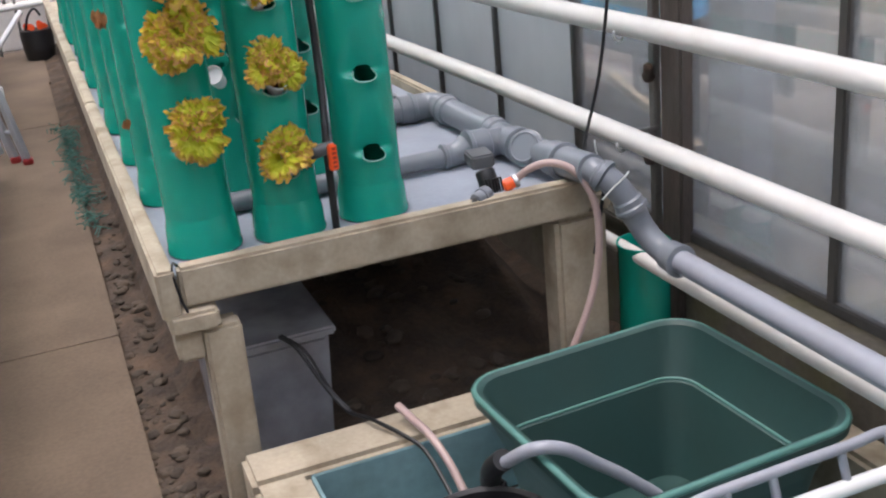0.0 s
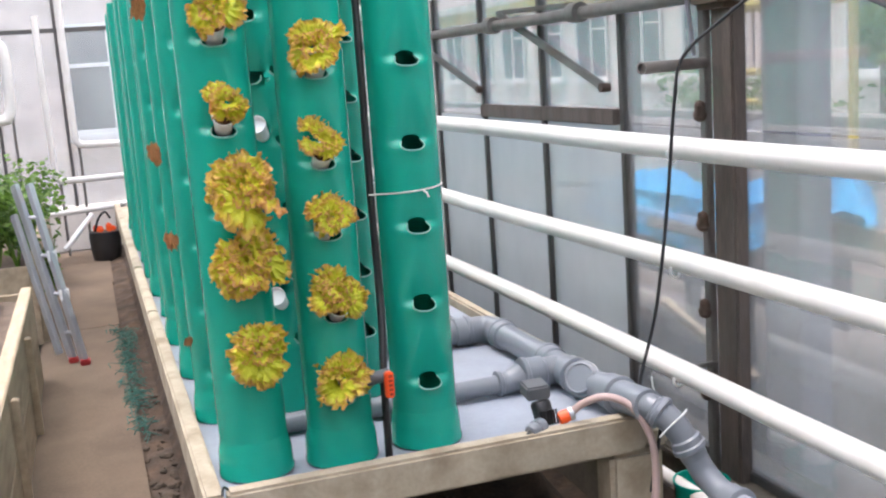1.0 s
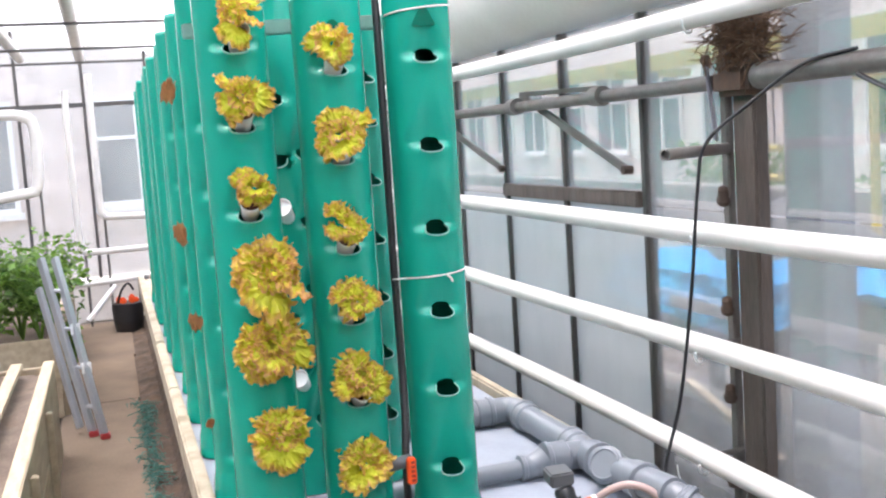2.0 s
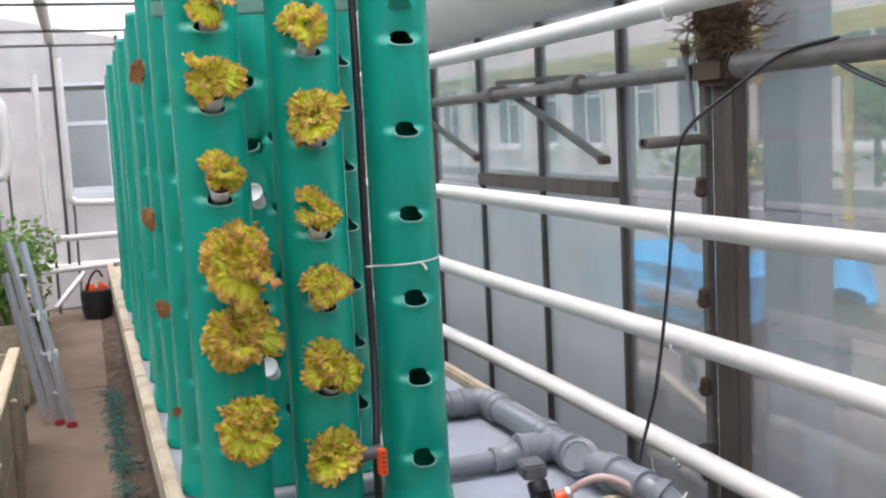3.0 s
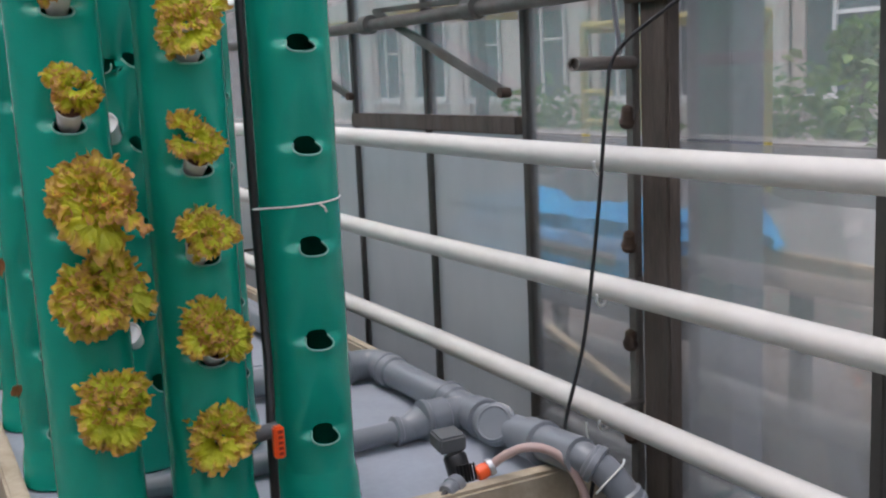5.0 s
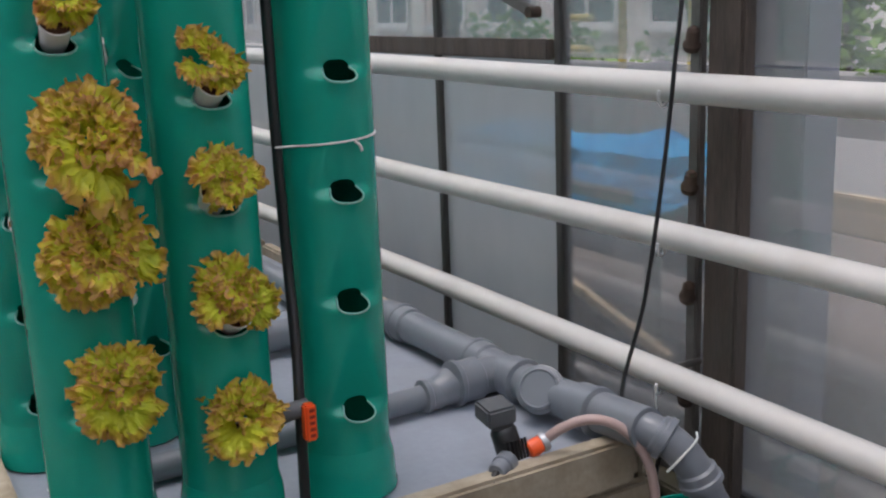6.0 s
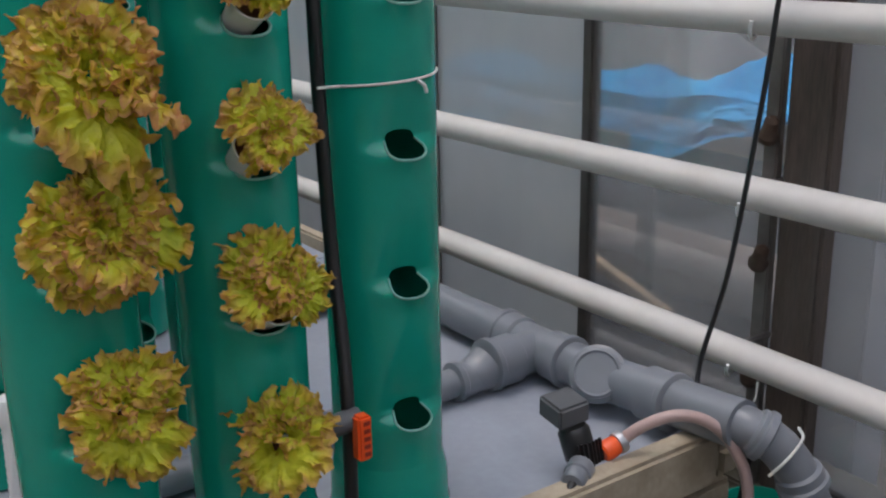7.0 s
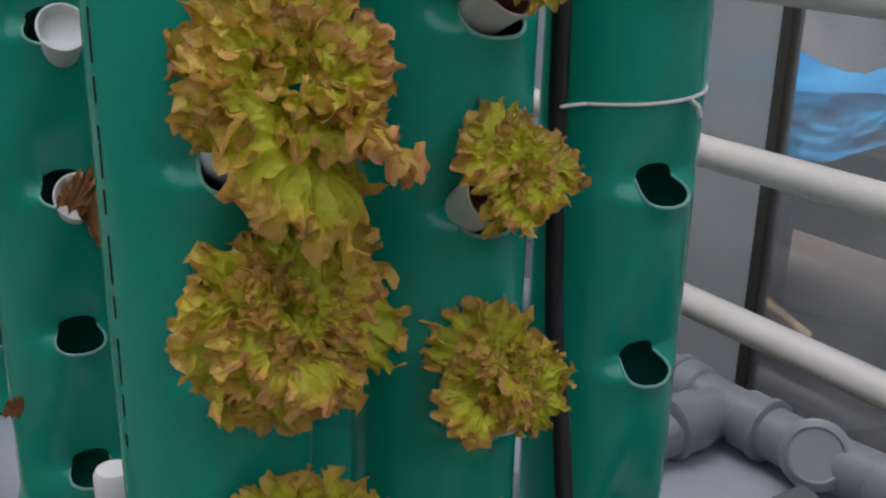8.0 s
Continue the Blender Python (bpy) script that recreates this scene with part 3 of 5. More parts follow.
    bm.free()
    me.materials.append(GREEN)
    return me


def rim_line(hz, hb, tilt, lo=195, hi=345, n=12):
    """The lower edge of a mouth, where the plastic was cut."""
    pts = []
    for k in range(n + 1):
        g = radians(lo + (hi - lo) * k / n)
        ca, sa = math.cos(g), math.sin(g)
        s, dz = 0.0283 * math.copysign(abs(ca) ** (2 / 2.6), ca), 0.0204 * math.copysign(abs(sa) ** (2 / 2.6), sa)
        th = radians(hb) + s / R
        r = R + 0.011 * math.exp(-((dz + 0.015) / 0.017) ** 2) * math.exp(-(s / 0.026) ** 2) - 0.025 * math.exp(-abs(s / 0.044) ** 3) * max(0.0, 1 + dz / 0.016) ** 2
        z = hz + dz
        pts.append((r * math.sin(th) + tilt[0] * z, -r * math.cos(th) + tilt[1] * z, z))
    return pts


SOCKET = [(0.0, 0.0), (0.0785, 0.0), (0.0825, 0.003), (0.0835, 0.010), (0.0812, 0.016), (0.0805, 0.05), (0.079, 0.062), (0.0755, 0.078), (0.0745, 0.086)]


def make_tower(x, y, height, holes, seg, step, tilt, label, group="growing towers on the bench", lips=True):
    t = thing("growing_tower", (x, y, 0.593), label, "tower", group)
    me = tower_pipe(height, holes, seg, step, tilt)
    ob = new("pipe", me)
    ob.parent = t
    s = new("socket", mesh_of("socket", lathe(SOCKET, (0, 0, 0), max(seg * 2 // 3, 24)), GREEN))
    s.parent = t
    s["label"] = "flared green pipe socket"
    if lips:
        for hz, hb in holes:
            lip = new("cut_edge", mesh_of("cut_edge", tube(rim_line(hz, hb, tilt, 180, 360), 0.0016, 6), CUT))
            lip.parent = t
            lip["label"] = "pale cut edge of planting hole"
    return t


Z0 = 0.593
T1, T2, T3 = (0.095, 0.191), (0.2865, 0.176), (0.492, 0.189)
H3 = [(z - Z0, -3.0) for z in (0.758, 0.938, 1.112, 1.294, 1.474, 1.664)]
H1 = [(z - Z0, 0.0) for z in (0.838, 1.024, 1.178, 1.356, 1.538, 1.698)]
H2 = [(z - Z0, -1.0) for z in (0.760, 0.944, 1.122, 1.272, 1.460, 1.644)]
TILT1, TILT2, TILT3 = (-0.006, 0.003), (0.0025, 0.003), (0.0006, 0.0)
first = make_tower(*T1, 1.42, H1, 72, 0.0075, TILT1, "tall green plastic tower pipe planted with bronze lettuces")
make_tower(*T2, 1.20, H2, 72, 0.0075, TILT2, "green plastic tower pipe planted with bronze lettuces")
make_tower(*T3, 1.21, H3, 72, 0.0075, TILT3, "green plastic tower pipe with six empty planting holes")
for k in range(16):
    z = 0.36 + 0.026 * k
    th = radians(-84)
    mk = new("print_mark", mesh_of("print_mark", block((-0.0005, -0.0016, 0), (0.0005, 0.0016, 0.010 + 0.007 * (k * 7 % 3)), 0), BLACK, False))
    mk.parent = first
    mk.matrix_basis = Matrix.Translation((R * math.sin(th) + TILT1[0] * z, -R * math.cos(th), z)) @ Matrix.Rotation(radians(-6), 4, "Z")
COLUMNS = (
    (0.085, [(0.131 + 0.165 * k, -6.0) for k in range(6)], "green plastic tower pipe with white cups in its holes"),
    (0.255, [(z, -28.0) for z in (0.317, 0.460, 0.743, 0.862, 1.012)] + [(z, 36.0) for z in (0.190, 0.359, 0.530, 0.701, 0.873)], "green plastic tower pipe with holes on two sides"),
    (0.435, [(z, 22.0) for z in (0.190, 0.351, 0.500, 0.650, 0.800, 0.950, 1.060)], "green plastic tower pipe with a row of empty holes"))
for x, mouths, lab in COLUMNS:
    far_tower = make_tower(x, 0.625, 1.285, mouths, 40, 0.0125, (0, 0), lab)
    for j in range(1, 10):
        copy_thing(far_tower, pose(x + 0.008 * math.sin(j * 2.3 + x * 9), 0.625 + 0.44 * j, Z0, 0, 0, 7 * math.sin(j * 1.7 + x * 20)))

top_bar = thing("batten", (0.3, 0.30, 1.74), "pale green painted batten across the tower tops", "batten")
part("bar", beam((0.0, 0.295, 1.745), (0.60, 0.295, 1.755), 0.014, 0.032), material("pale_green_paint", (0.22, 0.36, 0.31), 0.6, var=0.2), top_bar)
def round_tower(z0, z1, b0, b1, n=26):
    """A line drawn round the third tower from one bearing to another."""
    return [(T3[0] + (R + 0.0012) * math.sin(radians(b0 + (b1 - b0) * k / n)), T3[1] - (R + 0.0012) * math.cos(radians(b0 + (b1 - b0) * k / n)), z0 + (z1 - z0) * k / n) for k in range(n + 1)]


solid("twine", tube([(0.390, 0.150, 1.182), (0.402, 0.155, 1.181)] + round_tower(1.180, 1.196, -66, 140), 0.0017, 6), STRING, "white twine tied round the tower", "twine")
solid("twine", tube(round_tower(1.752, 1.775, -80, 120), 0.0017, 6), STRING, "white twine tied round the tower top", "twine")
solid("twine", tube(arc([(0.503, 0.1125, 1.184), (0.510, 0.110, 1.178), (0.514, 0.111, 1.169)], 4), 0.0023, 6), STRING, "knotted end of white twine", "twine")

feed = thing("irrigation_hose", (0.365, 0.08, 0.593), "black irrigation hose with an orange clip", "hose")
part("hose", tube(arc([(0.402, 0.19, 1.95), (0.403, 0.185, 1.78), (0.401, 0.175, 1.5), (0.398, 0.165, 1.2), (0.396, 0.150, 1.0), (0.386, 0.115, 0.88), (0.374, 0.088, 0.78), (0.372, 0.088, 0.60)], 8), 0.0085, 14), BLACK, feed)
clip = part("clip", block((0.370, 0.058, 0.748), (0.389, 0.076, 0.806), 0.003), ORANGE, feed, "orange plastic clip")
for k in range(5):
    part("print", block((0.377, 0.0566, 0.755 + 0.010 * k), (0.385, 0.0576, 0.760 + 0.010 * k), 0), PEN, clip, "dark raised mark")
part("joint", lathe([(0.0, -0.02), (0.012, -0.02), (0.014, -0.012), (0.014, 0.03), (0.011, 0.036), (0.0, 0.036)], (0.352, 0.088, 0.79), 14, (0.9, -0.2, 0.2)), GREYBOX, feed)

# ---- lettuces in their cups ----
def leaf_mesh(seed, nu=190, nv=22):
    """A frilled leaf one unit long: a short stalk opening to a broad puckered blade with a tightly ruffled, lobed margin. y runs along it, z is its upper side."""
    rnd = random.Random(seed)
    ph = [rnd.uniform(0, 6.28) for _ in range(6)]
    off = Vector((seed * 7.3, seed * 3.1, 0.0))
    bm = bmesh.new()
    uvl = bm.loops.layers.uv.new("UVMap")
    g, tags = [], {}
    for j in range(nv + 1):
        v = (j / nv) ** 0.8
        row = []
        for i in range(nu + 1):
            u = -1 + 2 * i / nu
            fan = radians(16 + 84 * min(1.0, v * 1.35) ** 1.1)
            lobe = 0.13 * math.sin(3.1 * u + ph[0]) + 0.10 * abs(math.sin(7.5 * u + ph[1])) + 0.16 * noise.noise((u * 3.0 + seed, 0.3, 8.0))
            rho = v * (1 + lobe * v + 0.05 * v ** 6 * math.sin(41 * u + ph[2] + 3 * noise.noise((u * 4, seed, 0)))) * (1 - 0.2 * abs(u) ** 3)
            phi = u * fan
            p = Vector((0.84 * rho * math.sin(phi), rho * (0.42 + 0.58 * math.cos(phi)), 0.0))
            edge = max(v ** 2.0, abs(u) ** 3 * min(1.0, v * 1.5))
            p.z = 0.12 * math.sin(v * 2.6) + 0.20 * u * u * v - 0.26 * max(0.0, v - 0.6) * (1 + math.sin(ph[1])) + 0.08 * u * v * math.sin(ph[2])
            q = p * 3.2 + off
            p.z += 0.13 * v * noise.noise(q) + 0.05 * noise.noise(p * 9.0 + off) * min(1.0, v * 2)
            # the margin is longer than the blade can hold, so it throws ruffles at two scales
            frill = max(0.0, (edge - 0.30) / 0.70)
            w = 25 * u + ph[3] + 2.6 * noise.noise((u * 3 + seed, v * 1.5, 1.0))
            w2 = 66 * u + ph[4] + 2.5 * noise.noise((u * 6 + seed, v * 2, 4.0))
            p.z += frill ** 1.2 * 0.15 * math.sin(w) + frill ** 2.0 * 0.085 * math.sin(w2)
            side = Vector((math.cos(phi), -math.sin(phi), 0.0))
            p += side * (frill ** 1.4 * 0.06 * math.cos(w) + frill ** 2.2 * 0.034 * math.cos(w2))
            c3 = p * 6.0 + off
            p += Vector((noise.noise(c3), noise.noise(c3 + Vector((31, 0, 0))), noise.noise(c3 + Vector((0, 47, 0))))) * (0.15 * frill)
            vert = bm.verts.new(p)
            tags[vert] = edge ** 2.4
            row.append(vert)
        g.append(row)
    for j in range(nv):
        for i in range(nu):
            f = bm.faces.new((g[j][i], g[j][i + 1], g[j + 1][i + 1], g[j + 1][i]))
            f.smooth = True
            for lp in f.loops:
                lp[uvl].uv = (tags[lp.vert], 0.5)
    me = bpy.data.meshes.new("leaf")
    bm.to_mesh(me)
    bm.free()
    me.materials.append(LETTUCE)
    return me


LEAVES = [leaf_mesh(s) for s in range(12)]
CUP = [(0.0, 0.0), (0.0165, 0.0), (0.0175, 0.004), (0.0215, 0.058), (0.0240, 0.060), (0.0240, 0.064), (0.0222, 0.064), (0.0205, 0.058), (0.020, 0.050), (0.0, 0.050)]
cup_mesh = mesh_of("cup", lathe(CUP, (0, 0, 0), 24), WHITE_PLASTIC)
plug_mesh = mesh_of("plug", lathe([(0.0, 0.050), (0.0198, 0.0502), (0.016, 0.056), (0.006, 0.059), (0.0, 0.0595)], (0, 0, 0), 16), PLUG)


def cup_at(parent_label, at, axis, planted=True, roll=0.0):
    """A white cup in a planting hole; at is the middle of its mouth."""
    q = Vector(axis).normalized().to_track_quat("Z", "Y").to_matrix().to_4x4()
    m = Matrix.Translation(Vector(at)) @ q @ Matrix.Translation((0, 0, -0.062))
    c = thing("net_cup", m.translation, parent_label, "cup", "cups in the towers")
    for nm, me in (("cup", cup_mesh),) + ((("plug", plug_mesh),) if planted else ()):
        ob = new(nm, me)
        ob.parent = c
        ob.matrix_parent_inverse = c.matrix_basis.inverted()
        ob.matrix_basis = m
        if nm == "plug":
            ob["label"] = "brown coir plug"
    return c


def lettuce(at, size, n, axis, seed, label, droop=0.5, squash=1.0):
    """A loose head of frilled leaves round an axis, its heart at a point."""
    rnd = random.Random(seed)
    head = thing("lettuce", at, label, "lettuce", "lettuces on the towers")
    ax = Vector(axis).normalized()
    q = ax.to_track_quat("Z", "Y").to_matrix().to_4x4()
    lump, lump2 = rnd.uniform(0, 6.28), rnd.uniform(0, 6.28)
    for k in range(n):
        f = (k + 0.5) / n
        turn = k * 137.5 + rnd.uniform(-35, 35)
        lean = 6 + 80 * f ** 0.85 + rnd.uniform(-16, 16)
        uneven = 1 + 0.20 * math.sin(2 * radians(turn) + lump) + 0.14 * math.sin(3 * radians(turn) + lump2)
        scale = size * (0.60 + 0.40 * f) * rnd.uniform(0.8, 1.15) * (1 + (uneven - 1) * f)
        m = (Matrix.Translation(at) @ q @ pose(0, 0, 0, 0, 0, turn) @ pose(rnd.uniform(-0.16, 0.16) * size, (0.06 + 0.22 * f) * size, rnd.uniform(-0.1, 0.1) * size, 90 - lean, rnd.uniform(-55, 55), rnd.uniform(-25, 25))
             @ Matrix.Diagonal((scale * rnd.uniform(0.95, 1.3), scale, scale, 1)))
        # hanging leaves fall with their weight
        ob = new("leaf", LEAVES[rnd.randrange(len(LEAVES))])
        ob.parent = head
        ob.matrix_parent_inverse = head.matrix_basis.inverted()
        sag = Matrix.Translation((0, 0, -droop * size * 0.18 * f))
        ob.matrix_basis = sag @ m
    return head


OUT = (-0.05, -0.86, 0.5)
HEADS = [  # heart of the head, size, leaves, seed, cup mouth beside the heart
    ((0.105, 0.084, 0.892), 0.052, 13, 11, (0.000, -0.030)), ((0.101, 0.084, 1.082), 0.055, 17, 12, (0.006, -0.034)), ((0.113, 0.080, 1.232), 0.063, 19, 13, (-0.026, -0.030)),
    ((0.092, 0.088, 1.406), 0.040, 11, 14, (-0.002, -0.026)), ((0.086, 0.085, 1.590), 0.047, 12, 15, (0.004, -0.028)), ((0.089, 0.088, 1.748), 0.043, 10, 16, (0.004, -0.026)),
    ((0.284, 0.090, 0.800), 0.054, 15, 21, (0.000, -0.022)), ((0.286, 0.080, 0.988), 0.046, 14, 22, (0.002, -0.026)), ((0.292, 0.076, 1.154), 0.040, 11, 23, (-0.019, -0.014)),
    ((0.276, 0.078, 1.316), 0.038, 9, 24, (0.006, -0.026)), ((0.284, 0.078, 1.504), 0.050, 12, 25, (0.003, -0.026)), ((0.280, 0.080, 1.690), 0.047, 10, 26, (0.003, -0.028))]
for at, size, n, seed, (ox, oz) in HEADS:
    (tx, ty), tl = (T1, TILT1) if at[0] < 0.2 else (T2, TILT2)
    cup_at("white plastic cup tilted out of the tower", (at[0] + ox, ty - R - 0.022, at[2] + oz), OUT)
    lettuce(at, size, n, (OUT[0] + 0.12 * math.sin(seed), OUT[1], OUT[2] + 0.05), seed,
            "large frilly bronze green lettuce in its cup" if size > 0.062 else "frilly bronze green lettuce in its cup", 0.6)
for at, ax in (((0.217, 0.512, 1.338), (-0.35, -0.8, 0.5)), ((0.224, 0.512, 0.910), (-0.35, -0.8, 0.5)), ((0.078, 0.508, 1.219), (-0.15, -0.85, 0.5)), ((0.078, 0.508, 1.054), (-0.12, -0.85, 0.45))):
    cup_at("empty white plastic cup in a tower hole", at, ax, False)


def withered(at, size, turn):
    me = LEAVES[int(turn) % 9].copy()
    me.materials.clear()
    me.materials.append(DEAD)
    ob = tagged(new("dead_leaf", me), "withered brown leaf stuck to the tower", "leaf", "withered leaves")
    ob.matrix_basis = Matrix.Translation(at) @ pose(0, 0, 0, 100, turn, -10) @ Matrix.Diagonal((size * 0.38, size, size * 0.38, 1))


for at, s, r in (((0.082, 0.492, 1.075), 0.07, 160), ((0.062, 0.490, 1.040), 0.05, 20), ((-0.006, 0.57, 1.10), 0.05, 185), ((-0.006, 0.99, 1.30), 0.06, 170), ((-0.006, 1.0, 1.62), 0.07, 10), ((0.0, 0.565, 0.80), 0.03, 15)):
    withered(at, s, r)
solid("white_tube", lathe([(0.0, 0.0), (0.024, 0.0)] + [(0.0225 - 0.0012 * (k % 2) - 0.003 * k / 22, 0.004 + 0.006 * k) for k in range(22)] + [(0.021, 0.136), (0.021, 0.168), (0.018, 0.174), (0.0, 0.174)], (0.078, 0.468, Z0), 24), WHITE_PLASTIC, "ribbed white plastic tube with a plain cap", "tube")

# ---- grey pipework on the bench ----
PR, BR = 0.0375, 0.0245
pw = thing("drain_pipework", (0.9, 0.3, Z0), "grey plastic drain pipework lying on the bench", "pipework")


def run(name, pts, r, label=""):
    return part(name, tube(pts, r, 28), GREY, pw, label)


def collar(at, axis, r, length=0.05, name="socket"):
    return part(name, lathe([(r + 0.001, -length / 2 - 0.004), (r + 0.006, -length / 2), (r + 0.006, length / 2 - 0.016), (r + 0.0095, length / 2 - 0.013), (r + 0.0095, length / 2 - 0.003), (r + 0.003, length / 2)], at, 28, axis), GREY, pw)


zc = Z0 + PR + 0.006
MX = 0.942
TY, EY = 0.398, 0.915
run("main_pipe", [(MX + 0.006, -0.045, zc + 0.026), (MX, 0.25, zc + 0.004), (MX, EY - 0.09, zc)], PR, "main grey pipe")
run("elbow", arc([(MX, EY - 0.09, zc), (MX, EY - 0.035, zc), (MX - 0.025, EY - 0.005, zc), (MX - 0.085, EY, zc)], 6), PR + 0.003)
run("cross_pipe", [(MX - 0.085, EY, zc), (0.60, EY, zc), (0.56, EY, zc)], PR)
collar((MX - 0.095, EY, zc), (1, 0, 0), PR)
collar((MX, EY - 0.11, zc), (0, 1, 0), PR)
collar((MX, TY + 0.072, zc + 0.002), (0, 1, 0), PR, 0.05)
collar((MX, TY - 0.063, zc + 0.003), (0, -1, 0), PR, 0.05)
run("tee_branch", [(MX, TY, zc), (MX - 0.105, TY, zc)], PR)
collar((MX - 0.090, TY, zc), (-1, 0, 0), PR, 0.06)
run("reducer", [(MX - 0.115, TY, zc), (MX - 0.13, TY, zc - 0.006), (MX - 0.15, TY, zc - 0.010), (MX - 0.17, TY, zc - 0.012)], [PR + 0.001, PR * 0.95, BR + 0.006, BR + 0.004])
collar((MX - 0.17, TY, zc - 0.012), (-1, 0, 0), BR, 0.04)
run("branch_pipe", [(MX - 0.155, TY, zc - 0.012), (0.45, TY - 0.006, Z0 + BR + 0.003), (0.05, TY - 0.008, Z0 + BR + 0.002)], BR, "narrow grey branch pipe")
capdir = Vector((-0.62, -0.42, 0.42)).normalized()
cb = Vector((MX, 0.236, zc + 0.004))
run("capped_branch", [cb, cb + capdir * 0.035], PR)
part("branch_collar", lathe([(PR + 0.001, 0.010), (PR + 0.006, 0.015), (PR + 0.006, 0.032), (PR + 0.010, 0.035), (PR + 0.010, 0.047), (PR + 0.004, 0.050)], cb, 28, capdir), GREY, pw)
part("end_cap", lathe([(0.0, 0.046), (PR + 0.003, 0.046), (PR + 0.003, 0.056), (PR - 0.001, 0.059), (PR - 0.004, 0.056), (0.0, 0.0555)], cb, 28, capdir), GREY, pw, "round grey end cap")
collar((MX + 0.002, 0.105, zc + 0.014), (0, -1, 0.05), PR, 0.06)
run("end_bend", arc([(MX + 0.006, -0.03, zc + 0.025), (MX + 0.012, -0.055, zc + 0.022), (MX + 0.035, -0.085, zc + 0.0), (MX + 0.062, -0.105, zc - 0.045), (MX + 0.078, -0.115, zc - 0.085)], 6), [PR - 0.002] + [0.0305] * 24)
collar((MX + 0.020, -0.068, zc + 0.016), (0.5, -0.7, -0.45), 0.0295, 0.022)
collar((MX + 0.066, -0.108, zc - 0.055), (0.35, -0.22, -0.9), 0.0295, 0.03)
run("down_bend", arc([(MX + 0.078, -0.115, zc - 0.085), (MX + 0.092, -0.135, zc - 0.122), (MX + 0.105, -0.175, zc - 0.150), (1.05, -0.24, zc - 0.158)], 6), 0.029)
collar((1.05, -0.225, zc - 0.156), (0, -1, 0), 0.029, 0.05)
part("discharge_pipe", tube([(1.05, -0.20, 0.481), (1.05, -1.5, 0.478), (1.05, -4.1, 0.472)], 0.0262, 24), DRAIN, pw, "long pale grey discharge pipe")
for yb, za in ((1.10, 0.0), (1.53, 0.0)):
    run("branch_pipe", [(0.60, yb, Z0 + BR + 0.001), (0.05, yb, Z0 + BR + 0.001)], BR)
run("far_pipe", [(0.82, EY + 0.03, zc + 0.002), (0.85, 1.35, zc), (0.87, 4.6, zc)], PR)

# ---- valve, connector and clear hose ----
valve = thing("hose_timer", (0.735, 0.09, Z0), "small grey hose timer with an orange connector", "timer")
tb = block((0.706, 0.078, 0.680), (0.764, 0.126, 0.712), 0.004)
for v in tb.verts:
    v.co.z += 0.18 * (v.co.y - 0.1)
part("head", tb, GREYBOX, valve, "boxy grey head")
part("body", lathe([(0.0, 0.0), (0.020, 0.0), (0.0235, 0.01), (0.0235, 0.05), (0.019, 0.056), (0.0, 0.056)], (0.748, 0.075, 0.618), 20, (-0.15, 0.25, 0.95)), BLACK, valve, "black ribbed body")
for k in range(7):
    part("rib", beam((0.727 + 0.007 * k, 0.0515 + 0.0012 * abs(k - 3), 0.622), (0.725 + 0.007 * k, 0.058 + 0.0012 * abs(k - 3), 0.656), 0.0028, 0.004, 0), BLACK, valve)
part("outlet", lathe([(0.0, 0.0), (0.014, 0.0), (0.017, 0.004), (0.017, 0.022), (0.020, 0.024), (0.020, 0.045), (0.0, 0.045)], (0.688, 0.032, 0.622), 20, (0.85, 0.5, 0.05)), GREY, valve)
part("stem", tube([(0.672, 0.022, 0.612), (0.69, 0.033, 0.622)], 0.007, 10), BLACK, valve)
part("connector", lathe([(0.0, 0.0), (0.012, 0.0), (0.015, 0.003), (0.0158, 0.016), (0.014, 0.026), (0.0, 0.026)], (0.772, 0.060, 0.630), 18, (0.93, -0.12, 0.3)), ORANGE, valve, "orange hose connector")
part("collar", lathe([(0.0, 0.0), (0.0165, 0.0), (0.0175, 0.005), (0.0165, 0.011), (0.0, 0.011)], (0.797, 0.057, 0.638), 18, (0.93, -0.12, 0.3)), ALU, valve, "pale grey collar")
solid("clear_hose", tube(arc([(0.800, 0.056, 0.640), (0.825, 0.034, 0.667), (0.860, 0.006, 0.684), (0.898, -0.018, 0.674), (0.926, -0.040, 0.642), (0.945, -0.060, 0.585), (0.950, -0.064, 0.50), (0.938, -0.064, 0.41), (0.908, -0.064, 0.32), (0.868, -0.064, 0.24), (0.835, -0.070, 0.19), (0.80, -0.075, 0.10)], 8), 0.0088, 14), HOSE, "pinkish braided hose arching over the bench board", "hose")
solid("cable_tie", tube(arc([(MX + 0.075, -0.09, zc + 0.018), (MX + 0.05, -0.115, zc + 0.018), (MX + 0.015, -0.115, zc - 0.005), (MX + 0.0, -0.10, zc - 0.03)], 5), 0.0022, 6), STRING, "white cable tie on the pipe bend", "tie")
solid("twine", tube(arc([(MX + 0.02, -0.05, zc + 0.062), (MX + 0.01, -0.06, zc + 0.075), (MX + 0.005, -0.065, zc + 0.10)], 4), 0.0016, 6), STRING, "loose end of white twine", "twine")

